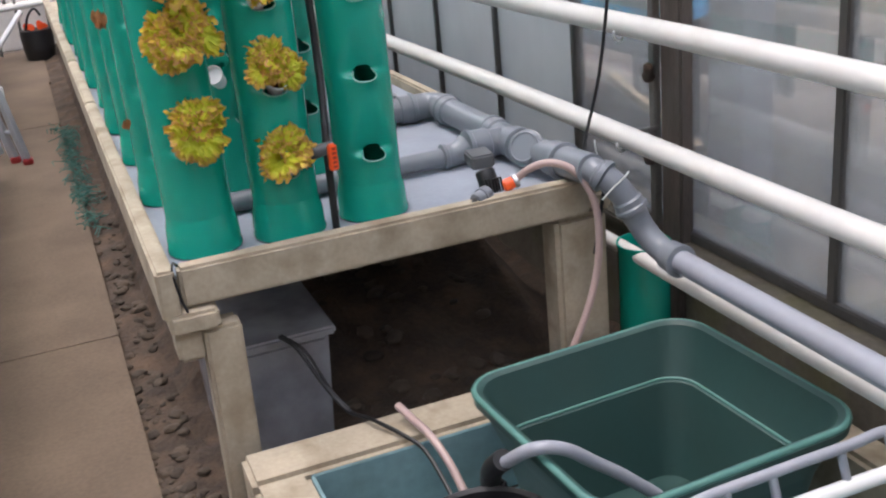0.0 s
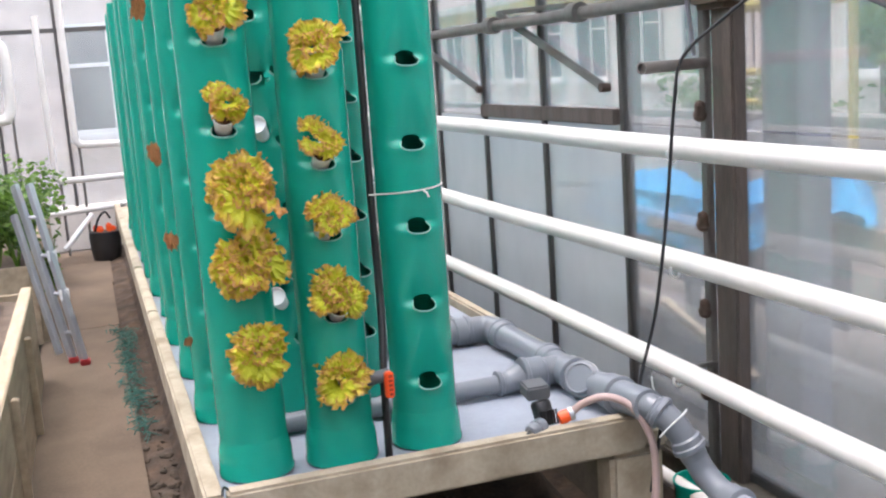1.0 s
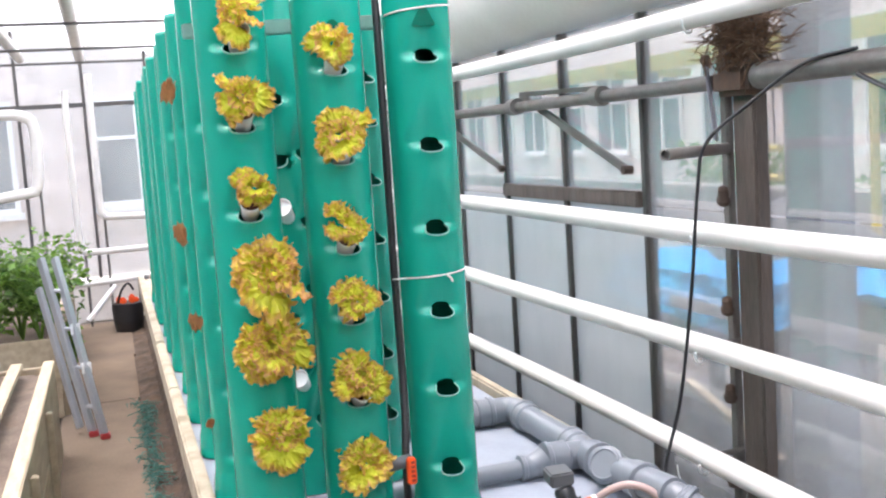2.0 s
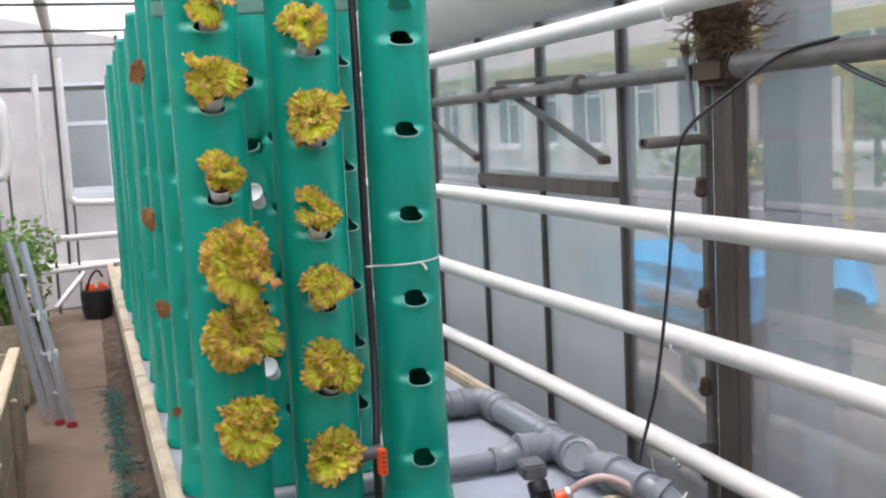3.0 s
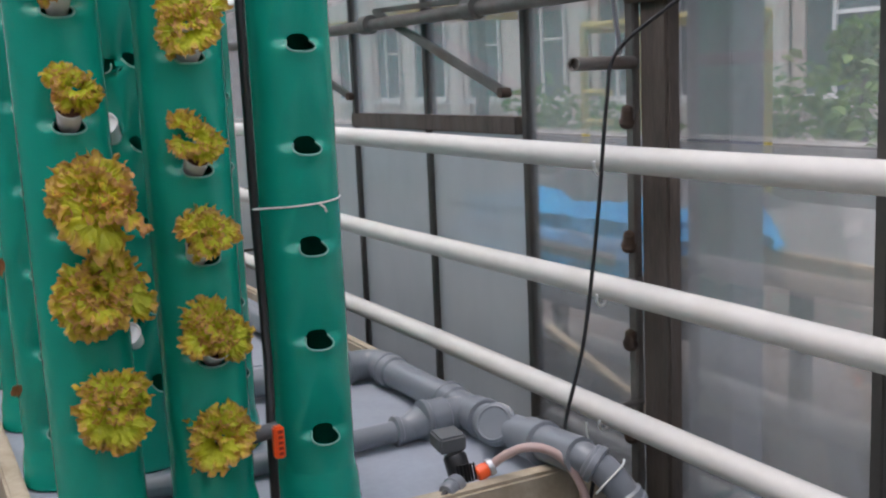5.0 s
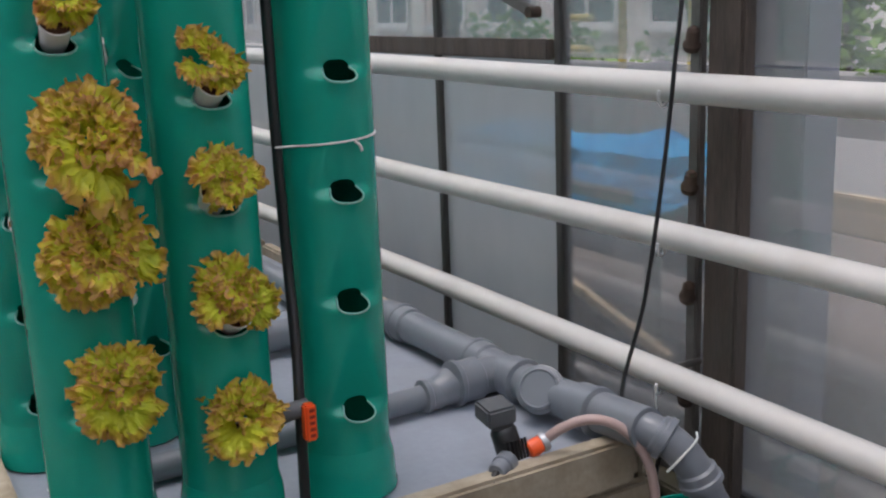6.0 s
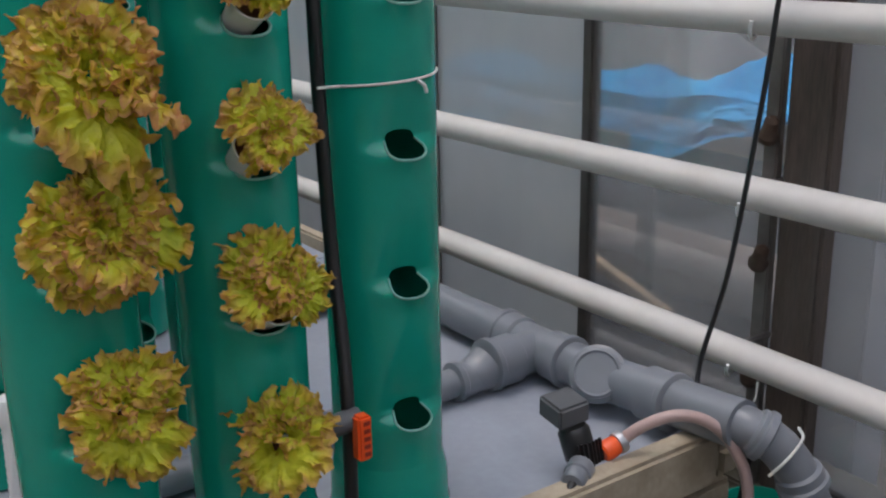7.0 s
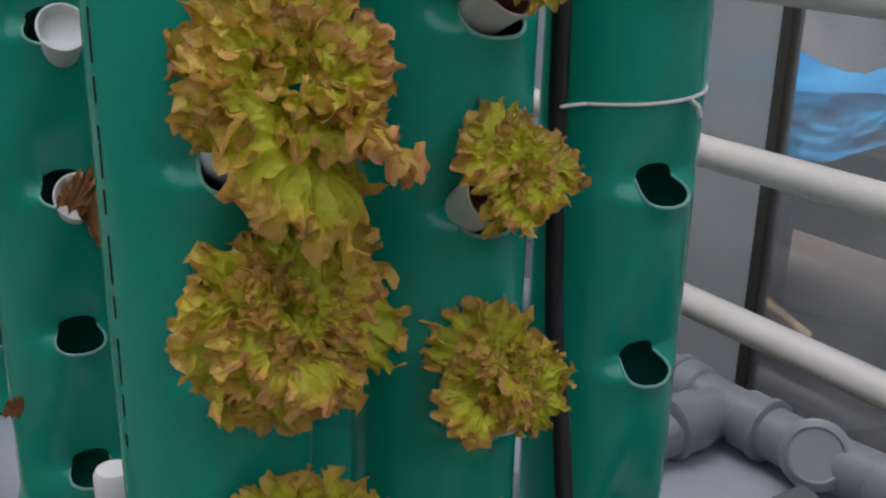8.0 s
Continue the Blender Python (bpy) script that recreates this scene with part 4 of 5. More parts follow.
# ---- below the bench and in front of it ----
short = thing("offcut_pipe", (1.142, 0.055, 0.0), "short upright green pipe offcut standing open", "pipe")
part("pipe", lathe([(0.0, 0.01), (0.066, 0.01), (0.066, 0.395), (0.069, 0.402), (0.069, 0.412), (0.065, 0.412), (0.063, 0.40), (0.063, 0.05), (0.0, 0.05)], (1.142, 0.055, 0.0), 40), GREEN, short)
crate = thing("storage_box", (0.21, 0.36, 0.02), "cloudy clear plastic storage box with a lid", "box")
cbm = block((0.055, 0.18, 0.012), (0.345, 0.55, 0.315), 0.012)
for v in cbm.verts:
    f = (0.34 - v.co.z) * 0.06
    v.co.x += f * (0.5 if v.co.x < 0.2 else -1.0)
    v.co.y += f * (1 if v.co.y < 0.36 else -1)
part("body", cbm, CLEAR_PLASTIC, crate)
part("lid", block((0.045, 0.168, 0.316), (0.358, 0.562, 0.338), 0.006), CLEAR_PLASTIC, crate, "cloudy clip lid")
part("contents", block((0.08, 0.24, 0.03), (0.30, 0.5, 0.13), 0.03), material("dark_contents", (0.05, 0.055, 0.085), 0.6), crate, "dark stored shapes")
solid("cable", tube(arc([(0.22, 0.165, 0.345), (0.245, 0.10, 0.335), (0.285, 0.05, 0.25), (0.32, 0.0, 0.20), (0.345, -0.09, 0.218), (0.39, -0.18, 0.210), (0.418, -0.25, 0.19), (0.43, -0.40, 0.12)], 8), 0.0048, 8), BLACK, "black cable running from the box into the tank", "cable")
solid("cable", tube(arc([(0.225, 0.165, 0.348), (0.262, 0.10, 0.325), (0.296, 0.05, 0.24), (0.325, 0.0, 0.20)], 8), 0.0035, 8), BLACK, "second thin black cable beside the box", "cable")
solid("hose_end", tube(arc([(0.408, -0.10, 0.238), (0.425, -0.16, 0.224), (0.438, -0.22, 0.213), (0.452, -0.29, 0.175), (0.46, -0.36, 0.12)], 6), 0.0092, 14), HOSE, "pinkish braided hose end in the tank", "hose")

tank = thing("tank", (0.6, -0.9, 0), "concrete tank with chipped blue painted inside", "tank")
part("back_wall", block((0.055, -0.190, 0.0), (1.235, -0.055, 0.20), 0.012), CONCRETE, tank, "stained concrete rim")
part("side_wall", block((0.055, -2.4, 0.0), (0.172, -0.192, 0.198), 0.012), CONCRETE, tank, "stained concrete rim")
part("side_wall", block((1.145, -2.4, 0.0), (1.235, -0.192, 0.198), 0.012), CONCRETE, tank)
part("back_lining", block((0.175, -0.201, 0.012), (1.142, -0.194, 0.190), 0.002), BLUE_PAINT, tank, "faded blue paint")
part("side_lining", block((0.174, -2.4, 0.012), (0.182, -0.203, 0.190), 0.002), BLUE_PAINT, tank)
part("floor", block((0.184, -2.4, 0.0), (1.143, -0.205, 0.011), 0), BLUE_PAINT, tank)


def rounded(cx, cy, hx, hy, r, z, n=6):
    pts = []
    for qx, qy, a0 in ((1, 1, 0), (-1, 1, 90), (-1, -1, 180), (1, -1, 270)):
        for k in range(n + 1):
            a = radians(a0 + 90 * k / n)
            pts.append(Vector((cx + qx * (hx - r) + r * math.cos(a), cy + qy * (hy - r) + r * math.sin(a), z)))
    return pts


def tub(levels, close=True):
    bm = bmesh.new()
    rings = [[bm.verts.new(p) for p in ring] for ring in levels]
    for p, q in zip(rings, rings[1:]):
        for k in range(len(p)):
            bm.faces.new((p[k], p[(k + 1) % len(p)], q[(k + 1) % len(p)], q[k]))
    if close:
        bm.faces.new(rings[0])
        bm.faces.new(rings[-1])
    return bm


bx, by, hx, hy = 0.787, -0.535, 0.268, 0.260
bin_ = thing("recycling_box", (bx, by, 0.012), "dark green plastic recycling box, open and mostly empty", "box")
lv = []
for ins, z in ((0.075, 0.015), (0.03, 0.24), (0.028, 0.245), (0.0, 0.325), (-0.012, 0.33), (-0.014, 0.352), (-0.006, 0.358), (0.004, 0.352), (0.012, 0.32), (0.035, 0.245), (0.048, 0.240), (0.085, 0.03)):
    lv.append(rounded(bx, by, hx - ins, hy - ins, max(0.03, 0.075 - ins * 0.3), z))
bb = tub(lv)
rot = Matrix.Translation((bx, by, 0)) @ Matrix.Rotation(radians(3), 4, "Z") @ Matrix.Translation((-bx, -by, 0))
bmesh.ops.transform(bb, matrix=rot, verts=bb.verts)
part("tub", bb, BIN, bin_)
part("rim", tube([rot @ p for p in rounded(bx, by, hx + 0.010, hy + 0.010, 0.08, 0.352)] + [rot @ rounded(bx, by, hx + 0.010, hy + 0.010, 0.08, 0.352)[0]], 0.0075, 10), material("worn_green_rim", (0.075, 0.19, 0.165), 0.45, var=0.15), bin_, "paler worn rim")
part("ledge", tube([rot @ p for p in rounded(bx, by, hx - 0.040, hy - 0.040, 0.065, 0.244)] + [rot @ rounded(bx, by, hx - 0.040, hy - 0.040, 0.065, 0.244)[0]], 0.004, 8), bpy.data.materials["worn_green_rim"], bin_)
part("base_ring", tube([rot @ Vector((bx + 0.08 * math.cos(a / 5), by + 0.06 + 0.08 * math.sin(a / 5), 0.034)) for a in range(32)], 0.003, 6), BIN, bin_)
solid("grey_hose", tube(arc([(0.462, -0.531, 0.31), (0.495, -0.61, 0.378), (0.549, -0.626, 0.37), (0.61, -0.62, 0.32), (0.682, -0.622, 0.26), (0.766, -0.627, 0.17), (0.79, -0.63, 0.05)], 8), 0.0125, 14), DRAIN, "grey hose looping down inside the green box", "hose")
pot = thing("black_bucket", (0.40, -0.61, 0.012), "round black plastic bucket holding wet gear", "bucket")
part("tub", lathe([(0.0, 0.0), (0.10, 0.0), (0.125, 0.21), (0.134, 0.212), (0.136, 0.226), (0.130, 0.230), (0.122, 0.224), (0.115, 0.15), (0.0, 0.14)], (0.40, -0.605, 0.012), 40), BLACK, pot)
part("handle_ear", block((0.43, -0.475, 0.20), (0.50, -0.455, 0.23), 0.006), BLACK, pot)
for k in range(10):
    c = Vector((0.40 + random.uniform(-0.08, 0.08), -0.60 + random.uniform(-0.08, 0.08), 0.17))
    part("clod", lathe([(0.0, 0.0), (0.02, 0.006), (0.024, 0.02), (0.013, 0.034), (0.0, 0.037)], c, 9), BLACK, pot)
solid("black_sleeve", tube(arc([(0.467, -0.467, 0.24), (0.460, -0.50, 0.285), (0.465, -0.545, 0.330)], 5), 0.021, 14), BLACK, "black rubber sleeve on the grey hose", "sleeve")
capw = thing("drain_stopper", (0.565, -0.735, 0.26), "white plastic pipe cap at the box corner", "cap")
part("cap", lathe([(0.0, -0.25), (0.024, -0.25), (0.026, 0.0), (0.030, 0.004), (0.030, 0.03), (0.024, 0.038), (0.0, 0.040)], (0.568, -0.735, 0.262), 24), WHITE_PLASTIC, capw)
rack = thing("basket", (0.83, -0.95, 0.1), "pale grey plastic basket frame leaning in the tank", "basket")
part("top_rail", tube(arc([(0.50, -0.90, 0.335), (0.62, -0.883, 0.378), (0.80, -0.888, 0.392), (0.95, -0.886, 0.392), (1.04, -0.875, 0.386), (1.085, -0.90, 0.372), (1.10, -0.97, 0.36)], 6), 0.0095, 12), DRAIN, rack)
part("lower_rail", tube(arc([(0.62, -0.90, 0.320), (0.80, -0.905, 0.326), (0.95, -0.905, 0.326), (1.07, -0.90, 0.320)], 6), 0.014, 12), WHITE_PLASTIC, rack)
for x in (0.70, 0.79, 0.93, 1.03):
    part("strut", tube([(x, -0.886, 0.388), (x + 0.004, -0.903, 0.326)], 0.008, 10), DRAIN, rack)
for x in (0.66, 1.06):
    part("leg", tube([(x, -0.904, 0.322), (x + 0.01, -0.93, 0.012)], 0.009, 10), DRAIN, rack)


# ---- raised beds along the other side of the path ----
def bed(x0, x1, y0, y1, h, label):
    b = thing("raised_bed", ((x0 + x1) / 2, (y0 + y1) / 2, 0), label, "planter", "raised beds by the path")
    n = max(2, round((y1 - y0) / 0.95))
    for k in range(n):
        ya, yb = y0 + (y1 - y0) * k / n, y0 + (y1 - y0) * (k + 1) / n - 0.006
        for r in range(2):
            za, zb = h * r / 2 + 0.002, h * (r + 1) / 2 - 0.003
            part("side_plank", block((x1 - 0.035, ya, za), (x1, yb, zb), 0.004, wobble=0.0015), TIMBER, b)
        part("stake", block((x1 + 0.001, ya + 0.03, 0.0), (x1 + 0.028, ya + 0.07, h - 0.04), 0.004), TIMBER, b)
    part("rim_board", block((x1 - 0.05, y0, h), (x1 + 0.004, y1, h + 0.024), 0.005), TIMBER, b, "pale sawn rim board")
    part("end_plank", block((x0, y1 - 0.035, 0.002), (x1 - 0.036, y1, h - 0.002), 0.004), TIMBER, b)
    part("end_plank", block((x0, y0, 0.002), (x1 - 0.036, y0 + 0.035, h - 0.002), 0.004), TIMBER, b)
    part("soil", relief(x0, x1 - 0.036, y0 + 0.036, y1 - 0.036, 30, 60, lambda x, y: h - 0.035 + 0.03 * noise.fractal((x * 6, y * 6, 4), 1.0, 2.0, 3)), BED_SOIL, b, "dry brown soil")
    return b


bed(-1.75, -0.525, -1.2, 3.50, 0.475, "timber raised bed with bare brown soil")
bed(-1.75, -0.545, 4.35, 7.4, 0.475, "timber raised bed with leafy green plants")
for k, (xa, xb) in enumerate(((-0.70, -0.69), (-0.79, -0.80))):
    solid("loose_plank", beam((xa - 0.02 * k, 1.6, 0.50), (xb, 3.40 + 0.1 * k, 0.508), 0.055, 0.024), TIMBER, "pale loose plank lying on the bed", "plank", "loose planks")


def bush(name, at, spread, height, count, size, seed, label, group=""):
    """A leafy plant: stems with many small separate leaves."""
    rnd = random.Random(seed)
    p = thing(name, at, label, "plant", group)
    bm = bmesh.new()
    tips = []
    for k in range(9):
        a, r = rnd.uniform(0, 6.28), rnd.uniform(0.3, 1.0)
        end = Vector(at) + Vector((math.cos(a) * spread * r, math.sin(a) * spread * r, height * rnd.uniform(0.65, 1.0)))
        mid = Vector(at) + Vector((math.cos(a) * spread * r * 0.35, math.sin(a) * spread * r * 0.35, height * 0.45))
        tube([at, mid, end], [0.008, 0.006, 0.003], 6, bm)
        tips += [mid, end, (mid + end) / 2]
    part("stem", bm, FOLIAGE, p)
    verts, faces, uvs = [], [], []
    for k in range(count):
        c = rnd.choice(tips) + Vector((rnd.gauss(0, spread * 0.22), rnd.gauss(0, spread * 0.22), rnd.gauss(0, height * 0.12)))
        q = Euler((rnd.uniform(-0.9, 0.9), rnd.uniform(-0.9, 0.9), rnd.uniform(0, 6.28))).to_matrix()
        s = size * rnd.uniform(0.6, 1.4)
        i = len(verts)
        verts += [c + q @ Vector(v) * s for v in ((0, 0, 0), (0.38, 0.45, 0.10), (0.26, 0.8, 0.02), (0, 1.1, -0.12), (-0.26, 0.8, 0.02), (-0.38, 0.45, 0.10))]
        faces += [(i, i + 1, i + 2, i + 3), (i, i + 3, i + 4, i + 5)]
    me = bpy.data.meshes.new("foliage")
    me.from_pydata(verts, [], faces)
    uv = me.uv_layers.new(name="UVMap")
    vals = np.repeat(np.random.RandomState(seed).rand(len(me.loops) // 4), 4)
    uv.data.foreach_set("uv", np.column_stack([vals, vals]).ravel())
    me.materials.append(FOLIAGE)
    part("foliage", me, None, p, "broad green leaves")
    return p


for k, (x, y) in enumerate(((-0.75, 4.6), (-0.95, 5.0), (-0.70, 5.3), (-1.2, 4.7), (-0.85, 5.9), (-1.25, 5.6), (-0.62, 6.4), (-0.64, 4.45), (-0.88, 4.42), (-0.60, 4.95))):
    bush("bed_plant", (x, y, 0.45), 0.24, 0.44 + 0.04 * (k % 3), 260, 0.045, 40 + k, "leafy green bed plant", "plants in the raised bed")
bush("trailing_plant", (-0.50, 5.0, 0.02), 0.09, 0.55, 160, 0.04, 60, "pale weedy plant against the bed side")

lad = thing("ladder", (-0.42, 3.8, 0), "folded grey aluminium ladder leaning on the bed", "ladder")
for dx in (0.0, 0.085):
    part("stile", beam((-0.385 + dx * 0.7, 3.80 - dx, 0.03), (-0.575 + dx * 0.9, 4.10 - dx * 0.5, 0.965), 0.028, 0.055), ALU, lad)
    part("foot", block((-0.405 + dx * 0.7, 3.765 - dx, 0.008), (-0.355 + dx * 0.7, 3.835 - dx, 0.04), 0.006), material("red_rubber", (0.40, 0.03, 0.03), 0.6) if dx == 0 else bpy.data.materials["red_rubber"], lad, "red rubber foot")
part("stile", beam((-0.45, 3.86, 0.05), (-0.60, 4.12, 0.80), 0.025, 0.05), ALU, lad)
for k in range(4):
    f = 0.15 + 0.22 * k
    a, b = Vector((-0.385, 3.80, 0.03)).lerp(Vector((-0.575, 4.10, 0.965)), f), Vector((-0.325, 3.715, 0.03)).lerp(Vector((-0.50, 4.06, 0.965)), f)
    part("rung", tube([a, b], 0.011, 10), ALU, lad)
    if k in (1, 2):
        part("bracket", block((b.x - 0.02, b.y - 0.02, b.z - 0.03), (b.x + 0.03, b.y + 0.01, b.z + 0.03), 0.004), WHITE_PLASTIC, lad, "pale plastic bracket")

tubb = thing("black_tub", (-0.12, 7.3, 0), "black tub with orange gear on top", "tub")
part("tub", lathe([(0.0, 0.0), (0.11, 0.0), (0.125, 0.08), (0.13, 0.10), (0.125, 0.12), (0.132, 0.20), (0.128, 0.25), (0.0, 0.25)], (-0.12, 7.3, 0.0), 28), BLACK, tubb)
for k in range(6):
    a = k * 1.05
    part("gear", block((-0.14 + 0.07 * math.cos(a), 7.28 + 0.07 * math.sin(a), 0.245), (-0.09 + 0.07 * math.cos(a), 7.32 + 0.07 * math.sin(a), 0.29 + 0.02 * (k % 2)), 0.012), ORANGE, tubb, "orange plastic gear")
part("strap", tube(arc([(-0.20, 7.28, 0.24), (-0.16, 7.25, 0.36), (-0.10, 7.25, 0.42), (-0.06, 7.28, 0.36)], 5), 0.010, 8), BLACK, tubb)
solid("white_rod", tube([(-0.45, 7.2, 0.14), (-0.20, 7.35, 0.40)], 0.022, 12), WHITE_PLASTIC, "short white plastic pipe leaning by the tub", "pipe")

# ---- heating loops and overhead pipes at the far end ----
def loop(pts, r, label):
    lp = thing("heating_loop", (pts[0][0], pts[0][1], 0), label, "pipe", "heating loops at the end wall")
    part("pipe", tube(arc(pts, 6), r, 14), WHITE_PAINT, lp)
    a, b = Vector(pts[-1]), Vector(pts[len(pts) // 2])
    for q in (a, b):
        part("stand", tube([(q.x, q.y + r * 0.5, -0.03), (q.x, q.y + r * 0.5, q.z)], 0.012, 8), STEEL, lp)


loop([(-0.27, 7.9, 2.25), (-0.27, 7.9, 1.6), (-0.268, 7.9, 1.08), (-0.24, 7.9, 0.99), (-0.15, 7.9, 0.965), (0.5, 7.9, 0.95), (1.2, 7.9, 0.94)], 0.032, "white painted heating pipe bending down the end wall")
loop([(-0.47, 7.7, 2.1), (-0.47, 7.7, 1.4), (-0.465, 7.7, 0.78), (-0.43, 7.7, 0.69), (-0.34, 7.7, 0.675), (0.5, 7.7, 0.68), (1.1, 7.7, 0.68)], 0.028, "white painted heating pipe bending down the end wall")
loop([(-0.62, 7.6, 0.40), (0.0, 7.6, 0.425), (0.06, 7.6, 0.44)], 0.025, "low white heating pipe along the end wall")
loop([(-1.7, 7.4, 1.86), (-1.0, 7.4, 1.90), (-0.80, 7.4, 1.88), (-0.73, 7.4, 1.78), (-0.73, 7.4, 1.4), (-0.76, 7.4, 1.27), (-0.85, 7.4, 1.24), (-1.6, 7.4, 1.15)], 0.045, "thick white heating loop beside the door")
for xa, z, yb in ((-0.30, 2.40, 8.0), (-0.80, 2.42, 8.0)):
    oh = thing("overhead_pipe", (xa, 3, z), "white painted heating pipe hung under the roof", "pipe", "overhead pipes")
    part("pipe", tube([(xa, -4.0, z), (xa - 0.01, 2.0, z - 0.01), (xa - 0.02, yb, z)], 0.045, 16), WHITE_PAINT, oh)
for y in (5.0, 6.6, 7.8):
    solid("hanger", beam((-1.6, y, 2.345), (0.6, y, 2.345), 0.02, 0.02), MULLION, "thin dark hanger bar under the overhead pipes", "bar", "hanger bars")

# ---- outside ----
road = solid("road", block((5.0, -40, -0.03), (9.0, 60, 0.0), 0), ROAD, "grey worn asphalt road", "road", kind="structure")
planter = thing("outdoor_table", (2.5, 0.2, 0), "long weathered outdoor planting table with a boarded front", "table")
part("top", block((2.12, -6.0, 0.81), (3.0, 3.4, 0.850), 0.008), PALE, planter)
part("apron", block((2.085, -6.0, 0.745), (2.118, 3.4, 0.853), 0.006), TIMBER, planter, "tan timber edge board")
part("skirt", block((2.13, 0.72, 0.485), (2.15, 3.4, 0.743), 0.004), PALE, planter, "pale grey panel under the edge board")
for y in (-4.5, -2.5, -0.6, 1.22, 2.9):
    part("leg", block((2.095, y, -0.03), (2.128, y + 0.06, 0.744), 0.006), PALE, planter)
    part("leg", block((2.90, y, -0.03), (2.96, y + 0.08, 0.808), 0.006), OLD_TIMBER, planter)


def drape(u, v):
    """The tarpaulin: u along the table, v from its back edge over the top and down the front."""
    y = 0.54 + 1.86 * u
    crease = 0.5 - abs(noise.noise((y * 3.1 + v * 1.7, v * 4.0 - y, 3.0)))
    fine = noise.fractal((y * 5, v * 6, 0.5), 0.8, 2.0, 4)
    ridge = math.exp(-((y - 0.90) / 0.24) ** 2)
    wide = min(1.0, 0.06 + (y - 0.54) / 0.75)
    top = 0.865 + 0.13 * ridge + 0.07 * crease * wide + 0.025 * fine
    hem = 0.93 - 0.26 * min(1.0, max(0.0, (y - 0.55) / 0.70)) + 0.03 * max(0.0, y - 1.5) + 0.022 * noise.noise((y * 7, 1.0, 2.0))
    if v < 0.62:
        f = v / 0.62
        lift = math.sin(math.pi * min(1.0, f * 1.15 + 0.05)) if f < 0.9 else 0.35
        return Vector((2.07 + 0.62 * wide * (1 - f) + 0.02 * fine, y + 0.04 * crease, 0.862 + (top - 0.862) * max(0.3, lift)))
    f = (v - 0.62) / 0.38
    start = 0.862 + (top - 0.862) * 0.35
    return Vector((2.060 - 0.035 * f - 0.04 * crease * (0.3 + f) - 0.015 * fine, y + 0.03 * fine, start + (hem - start) * f))


tarp = relief(0, 1, 0, 1, 70, 130, lambda a, b: 0.0)
for vert in tarp.verts:
    vert.co = drape(vert.co.y, vert.co.x)
solid("tarpaulin", tarp, TARP, "crumpled bright blue tarpaulin hanging over the table edge", "tarpaulin")
solid("sack", block((1.990, 1.22, 0.728), (2.002, 1.78, 0.772), 0.006, wobble=0.004), PALE, "pale strip of sacking on the tarpaulin", "sack")
heap = relief(2.35, 2.95, 1.25, 2.5, 24, 40, lambda x, y: 0.852 + (0.26 + 0.05 * noise.noise((x * 6, y * 6, 0))) * max(0, 1 - ((x - 2.65) / 0.30) ** 2) * max(0, 1 - ((y - 1.87) / 0.62) ** 2))
solid("dark_sheet", heap, material("dark_grey_sheet", (0.07, 0.07, 0.075), 0.6, var=0.3), "dark grey sheet heaped beside the tarpaulin", "sheet")
column = solid("outdoor_column", block((1.46, 0.090, -0.03), (1.56, 0.236, 2.8), 0.004), DRAIN, "grey steel column outside the glass", "column", kind="structure")
barrow = thing("wheelbarrow", (1.80, 0.95, 0), "dark wheelbarrow tray with pale wooden handle", "wheelbarrow")
part("tray", lathe([(0.0, 0.0), (0.20, 0.0), (0.33, 0.20), (0.345, 0.205), (0.345, 0.218), (0.33, 0.215), (0.195, 0.02), (0.0, 0.02)], (1.80, 0.95, 0.066), 30), BLACK, barrow)
part("wheel", lathe([(0.0, -0.03), (0.12, -0.03), (0.14, 0.0), (0.12, 0.03), (0.0, 0.03)], (1.80, 1.24, 0.11), 20, (1, 0, 0)), BLACK, barrow)
part("handle", beam((1.98, 1.02, 0.27), (1.93, 1.55, 0.46), 0.035, 0.03), TIMBER, barrow)
part("leg", beam((1.80, 0.78, -0.03), (1.80, 0.85, 0.10), 0.03, 0.03), STEEL, barrow)
kerb = solid("kerb_wall", block((5.9, -30, -0.03), (6.3, 40, 0.78), 0.02), ROAD, "low grey retaining wall beyond the yard", "wall", kind="structure")


def window_of(parent, x, y, z, w, h, facing):
    """A white framed window set proud in a far wall; facing is 'x' or 'y'."""
    def box(a0, a1, z0, z1, d0, d1):
        return block((x + d0, y + a0, z + z0), (x + d1, y + a1, z + z1), 0) if facing == "x" else block((x + a0, y + d0, z + z0), (x + a1, y + d1, z + z1), 0)
    f = part("window", box(0, w, 0, h, -0.03, 0.0), WINDOW_DARK, parent, "dark panes")
    for a0, a1, z0, z1 in ((-0.06, 0, -0.06, h + 0.06), (w, w + 0.06, -0.06, h + 0.06), (0, w, h, h + 0.06), (0, w, -0.06, 0), (w / 2 - 0.03, w / 2 + 0.03, 0, h), (0, w / 2 - 0.03, h * 0.62, h * 0.62 + 0.05)):
        part("frame", box(a0, a1, z0, z1, -0.07, -0.032), WINDOW_PAINT, f)
    part("sill", box(-0.1, w + 0.1, -0.14, -0.062, -0.14, -0.001), WINDOW_PAINT, f)


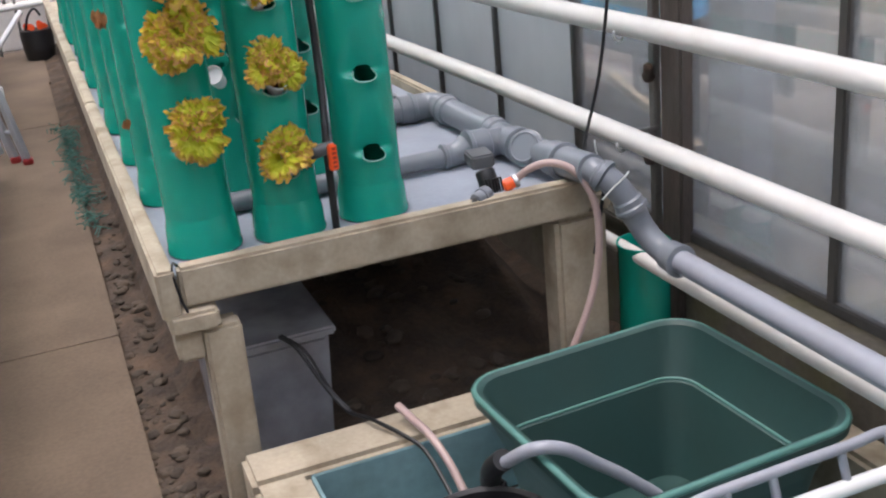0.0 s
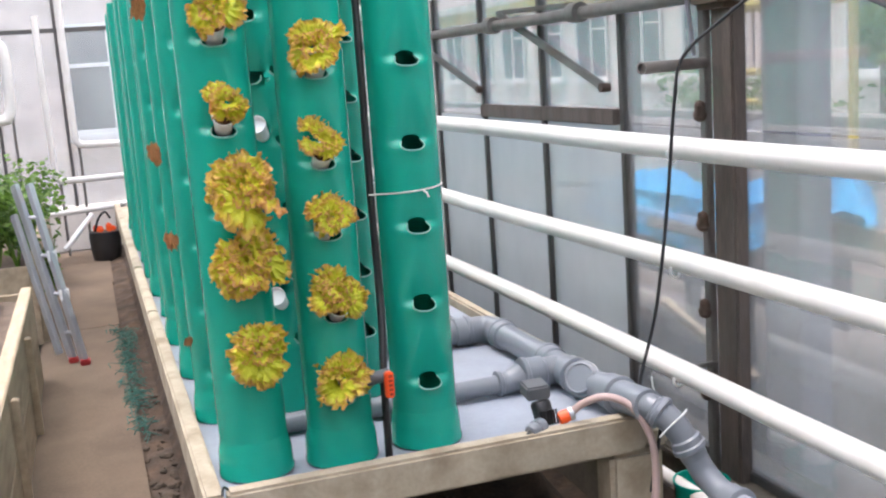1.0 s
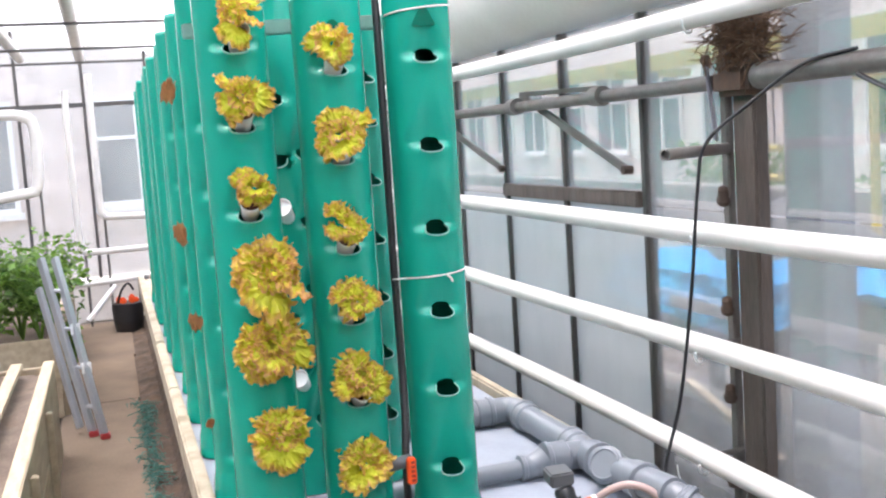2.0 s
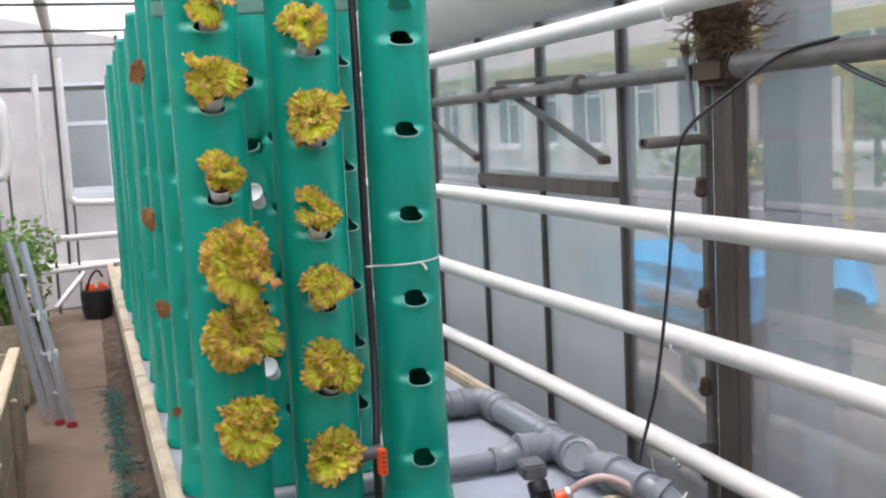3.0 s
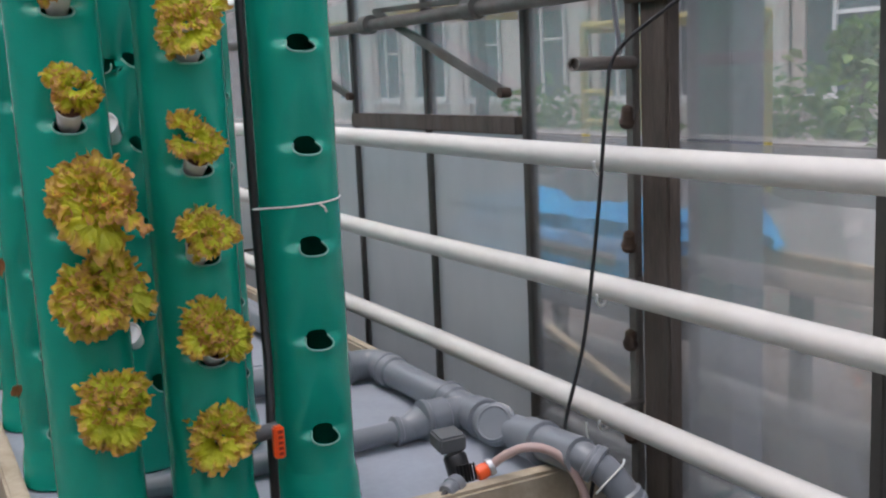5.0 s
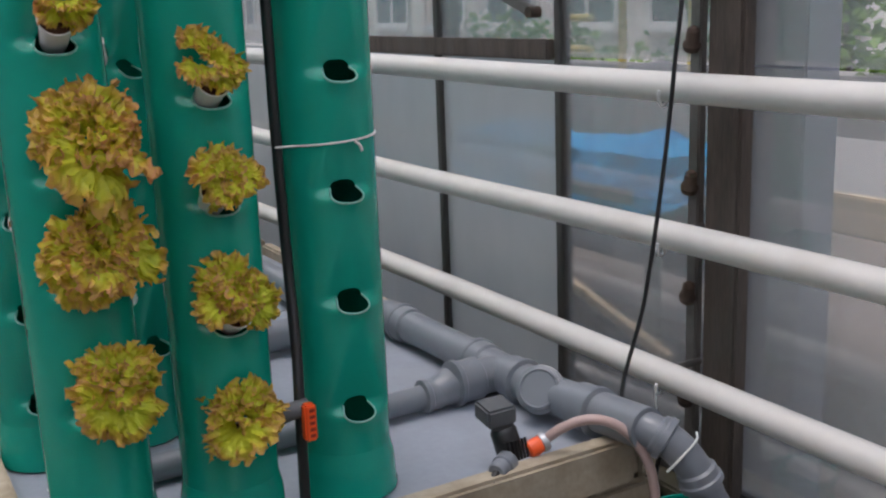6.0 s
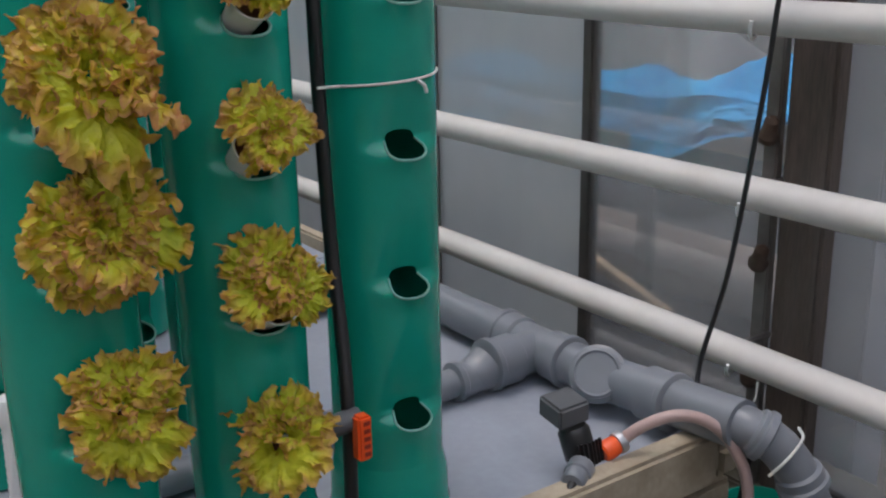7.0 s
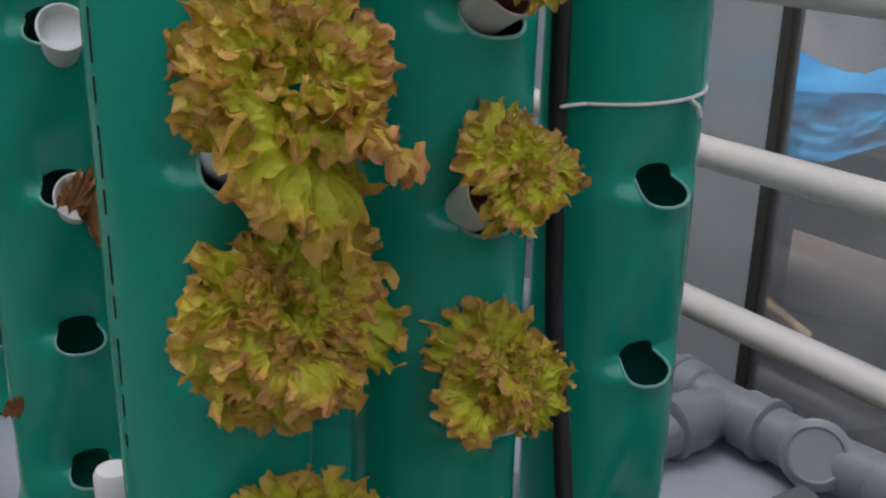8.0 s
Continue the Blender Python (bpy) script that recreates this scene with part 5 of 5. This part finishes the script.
house = thing("building", (11, 6, 0), "cream building with white windows beyond the yard", "building")
part("wall", block((10.0, -30, -0.03), (12, 45, 6.0), 0), WALL_CREAM, house)
part("roof", block((9.6, -30, 6.0), (12.4, 45, 6.25), 0.02), MULLION, house)
for k in range(18):
    window_of(house, 10.0, -8 + 2.1 * k, 1.0, 1.3, 1.5, "x")
    if k % 2:
        part("pilaster", block((9.93, -6.9 + 2.1 * k, -0.03), (9.999, -6.55 + 2.1 * k, 6.0), 0), BRICK_PINK, house)
endhouse = thing("building", (0, 13, 0), "pale brick building seen through the end glazing", "building")
part("wall", block((-8, 12.0, -0.03), (4.5, 14, 5.0), 0), BRICK_PINK, endhouse)
part("roof", block((-8.2, 11.7, 5.0), (4.7, 14, 5.2), 0.02), MULLION, endhouse)
for x in (-4.4, -2.3, -0.26, 1.9):
    window_of(endhouse, x, 12.0, 0.95, 1.0, 1.25, "y")
shelter = thing("yellow_shelter", (5.2, 5.2, 0), "yellow painted tubular steel frame in the yard", "frame")
for x, y in ((5.0, 5.55), (5.0, 4.1), (5.6, 5.55), (5.6, 4.1)):
    part("upright", tube([(x, y, -0.03), (x, y, 1.75)], 0.035, 12), YELLOW, shelter)
for z in (1.75, 1.22, 0.98):
    part("rail", tube([(5.0, 5.55, z), (5.0, 4.1 if z > 1.5 else 5.2, z)], 0.035 if z > 1.5 else 0.03, 12), YELLOW, shelter)
part("rail", tube([(5.6, 5.55, 1.75), (5.6, 4.1, 1.75)], 0.035, 12), YELLOW, shelter)
for y in (5.55, 4.1):
    part("rail", tube([(5.0, y, 1.75), (5.6, y, 1.75)], 0.05, 12), YELLOW, shelter)
canopy = thing("yellow_gantry", (5.4, 3, 0), "long yellow steel beams carried on posts", "gantry")
for x in (5.0, 5.7):
    part("beam", beam((x, -12, 2.10), (x, 16, 2.10), 0.06, 0.08), YELLOW, canopy)
for y in (-11, -3.0, 1.9, 7.8, 15):
    part("post", block((5.3, y, -0.03), (5.4, y + 0.1, 2.02), 0.004), PALE, canopy)
    part("crossbeam", beam((4.9, y + 0.05, 2.0), (5.8, y + 0.05, 2.0), 0.08, 0.08), YELLOW, canopy)
for k in range(11):
    bush("shrub", (6.9 + 0.5 * math.sin(k * 2.1), -3.0 + 1.25 * k, 0.0), 0.55, 1.05 + 0.25 * math.sin(k * 1.3), 420, 0.12, 80 + k, "green garden shrub behind the wall", "shrubs behind the wall")


def topiary(x, y, z, seed):
    t = thing("clipped_tree", (x, y, 0), "small clipped dark green tree on a thin stem", "tree", "clipped trees")
    part("trunk", tube([(x, y, -0.03), (x + 0.02, y, z * 0.6), (x, y, z)], [0.05, 0.04, 0.03], 8), OLD_TIMBER, t)
    for k in range(4):
        a = k * 1.6
        part("limb", tube([(x, y, z - 0.1), (x + 0.15 * math.cos(a), y + 0.15 * math.sin(a), z + 0.12)], [0.02, 0.008], 6), OLD_TIMBER, t)
    rnd = random.Random(seed)
    verts, faces = [], []
    for k in range(700):
        d = Vector((rnd.gauss(0, 1), rnd.gauss(0, 1), rnd.gauss(0, 1))).normalized() * 0.27 * rnd.uniform(0.5, 1.12)
        c = Vector((x, y, z + 0.12)) + d
        q = Euler((rnd.uniform(0, 6), rnd.uniform(0, 6), rnd.uniform(0, 6))).to_matrix()
        i = len(verts)
        verts += [c + q @ Vector(v) * 0.06 for v in ((-0.5, -0.6, 0), (0.5, -0.6, 0), (0.4, 0.6, 0.1), (-0.4, 0.6, 0.1))]
        faces.append((i, i + 1, i + 2, i + 3))
    me = bpy.data.meshes.new("crown")
    me.from_pydata(verts, [], faces)
    me.uv_layers.new(name="UVMap")
    me.materials.append(FOLIAGE)
    part("crown", me, None, t)


topiary(7.2, 4.6, 1.35, 5)
topiary(7.2, 6.3, 1.35, 6)

# ---- netting, rubble and slabs ----
net = bmesh.new()
rn = random.Random(3)
for k in range(230):
    y = 2.3 + 2.1 * rn.random() ** 0.9
    c = Vector((-0.10 + rn.gauss(0, 0.028), y, 0.012 + 0.02 * rn.random()))
    d = Vector((rn.gauss(0, 1), rn.gauss(0, 1), rn.gauss(0, 0.35))).normalized() * rn.uniform(0.02, 0.06)
    tube(arc([c - d, c + Vector((rn.gauss(0, 0.015), rn.gauss(0, 0.015), 0.012)), c + d], 3), 0.0022, 4, net)
solid("netting_scraps", net, NET, "tangled green netting scraps beside the path", "netting", kind="stuff")

stone_meshes = []
for s in range(6):
    bm = bmesh.new()
    bmesh.ops.create_icosphere(bm, subdivisions=2, radius=1)
    for v in bm.verts:
        v.co *= 1 + 0.28 * noise.noise(v.co * 1.3 + Vector((s * 5, 0, 0)))
        v.co.z *= 0.6
    stone_meshes.append(mesh_of("stone", bm, STONE, False))
rs = random.Random(9)
for k in range(290):
    if k < 200:
        x, y, s = rs.uniform(-0.12, 0.0), -0.1 + 3.2 * rs.random() ** 1.5, rs.uniform(0.004, 0.02)
    else:
        x, y, s = rs.uniform(0.38, 0.90), rs.uniform(0.3, 1.4), rs.uniform(0.008, 0.028)
    st = new("stone", stone_meshes[k % 6])
    st.parent = soil
    z = soil_height(x, y)
    st.matrix_basis = Matrix.Translation((x, y, z + s * 0.2)) @ pose(0, 0, 0, rs.uniform(-15, 15), rs.uniform(-15, 15), rs.uniform(0, 360)) @ Matrix.Diagonal((s, s * 1.3, s, 1))

rp = random.Random(5)
joint = [-4.0 + 1.7 * k + rp.uniform(-0.1, 0.1) for k in range(8)]
for ya, yb in zip(joint, joint[1:]):
    bm = block((-0.56, ya + 0.0008, -0.03), (-0.112 + rp.uniform(-0.012, 0.012), yb - 0.0008, 0.010 + rp.uniform(-0.0008, 0.0008)), 0.0015, wobble=0.0008)
    sl = new("slab", mesh_of("slab", bm, PATH))
    sl.parent = path
    sl.matrix_parent_inverse = path.matrix_basis.inverted()
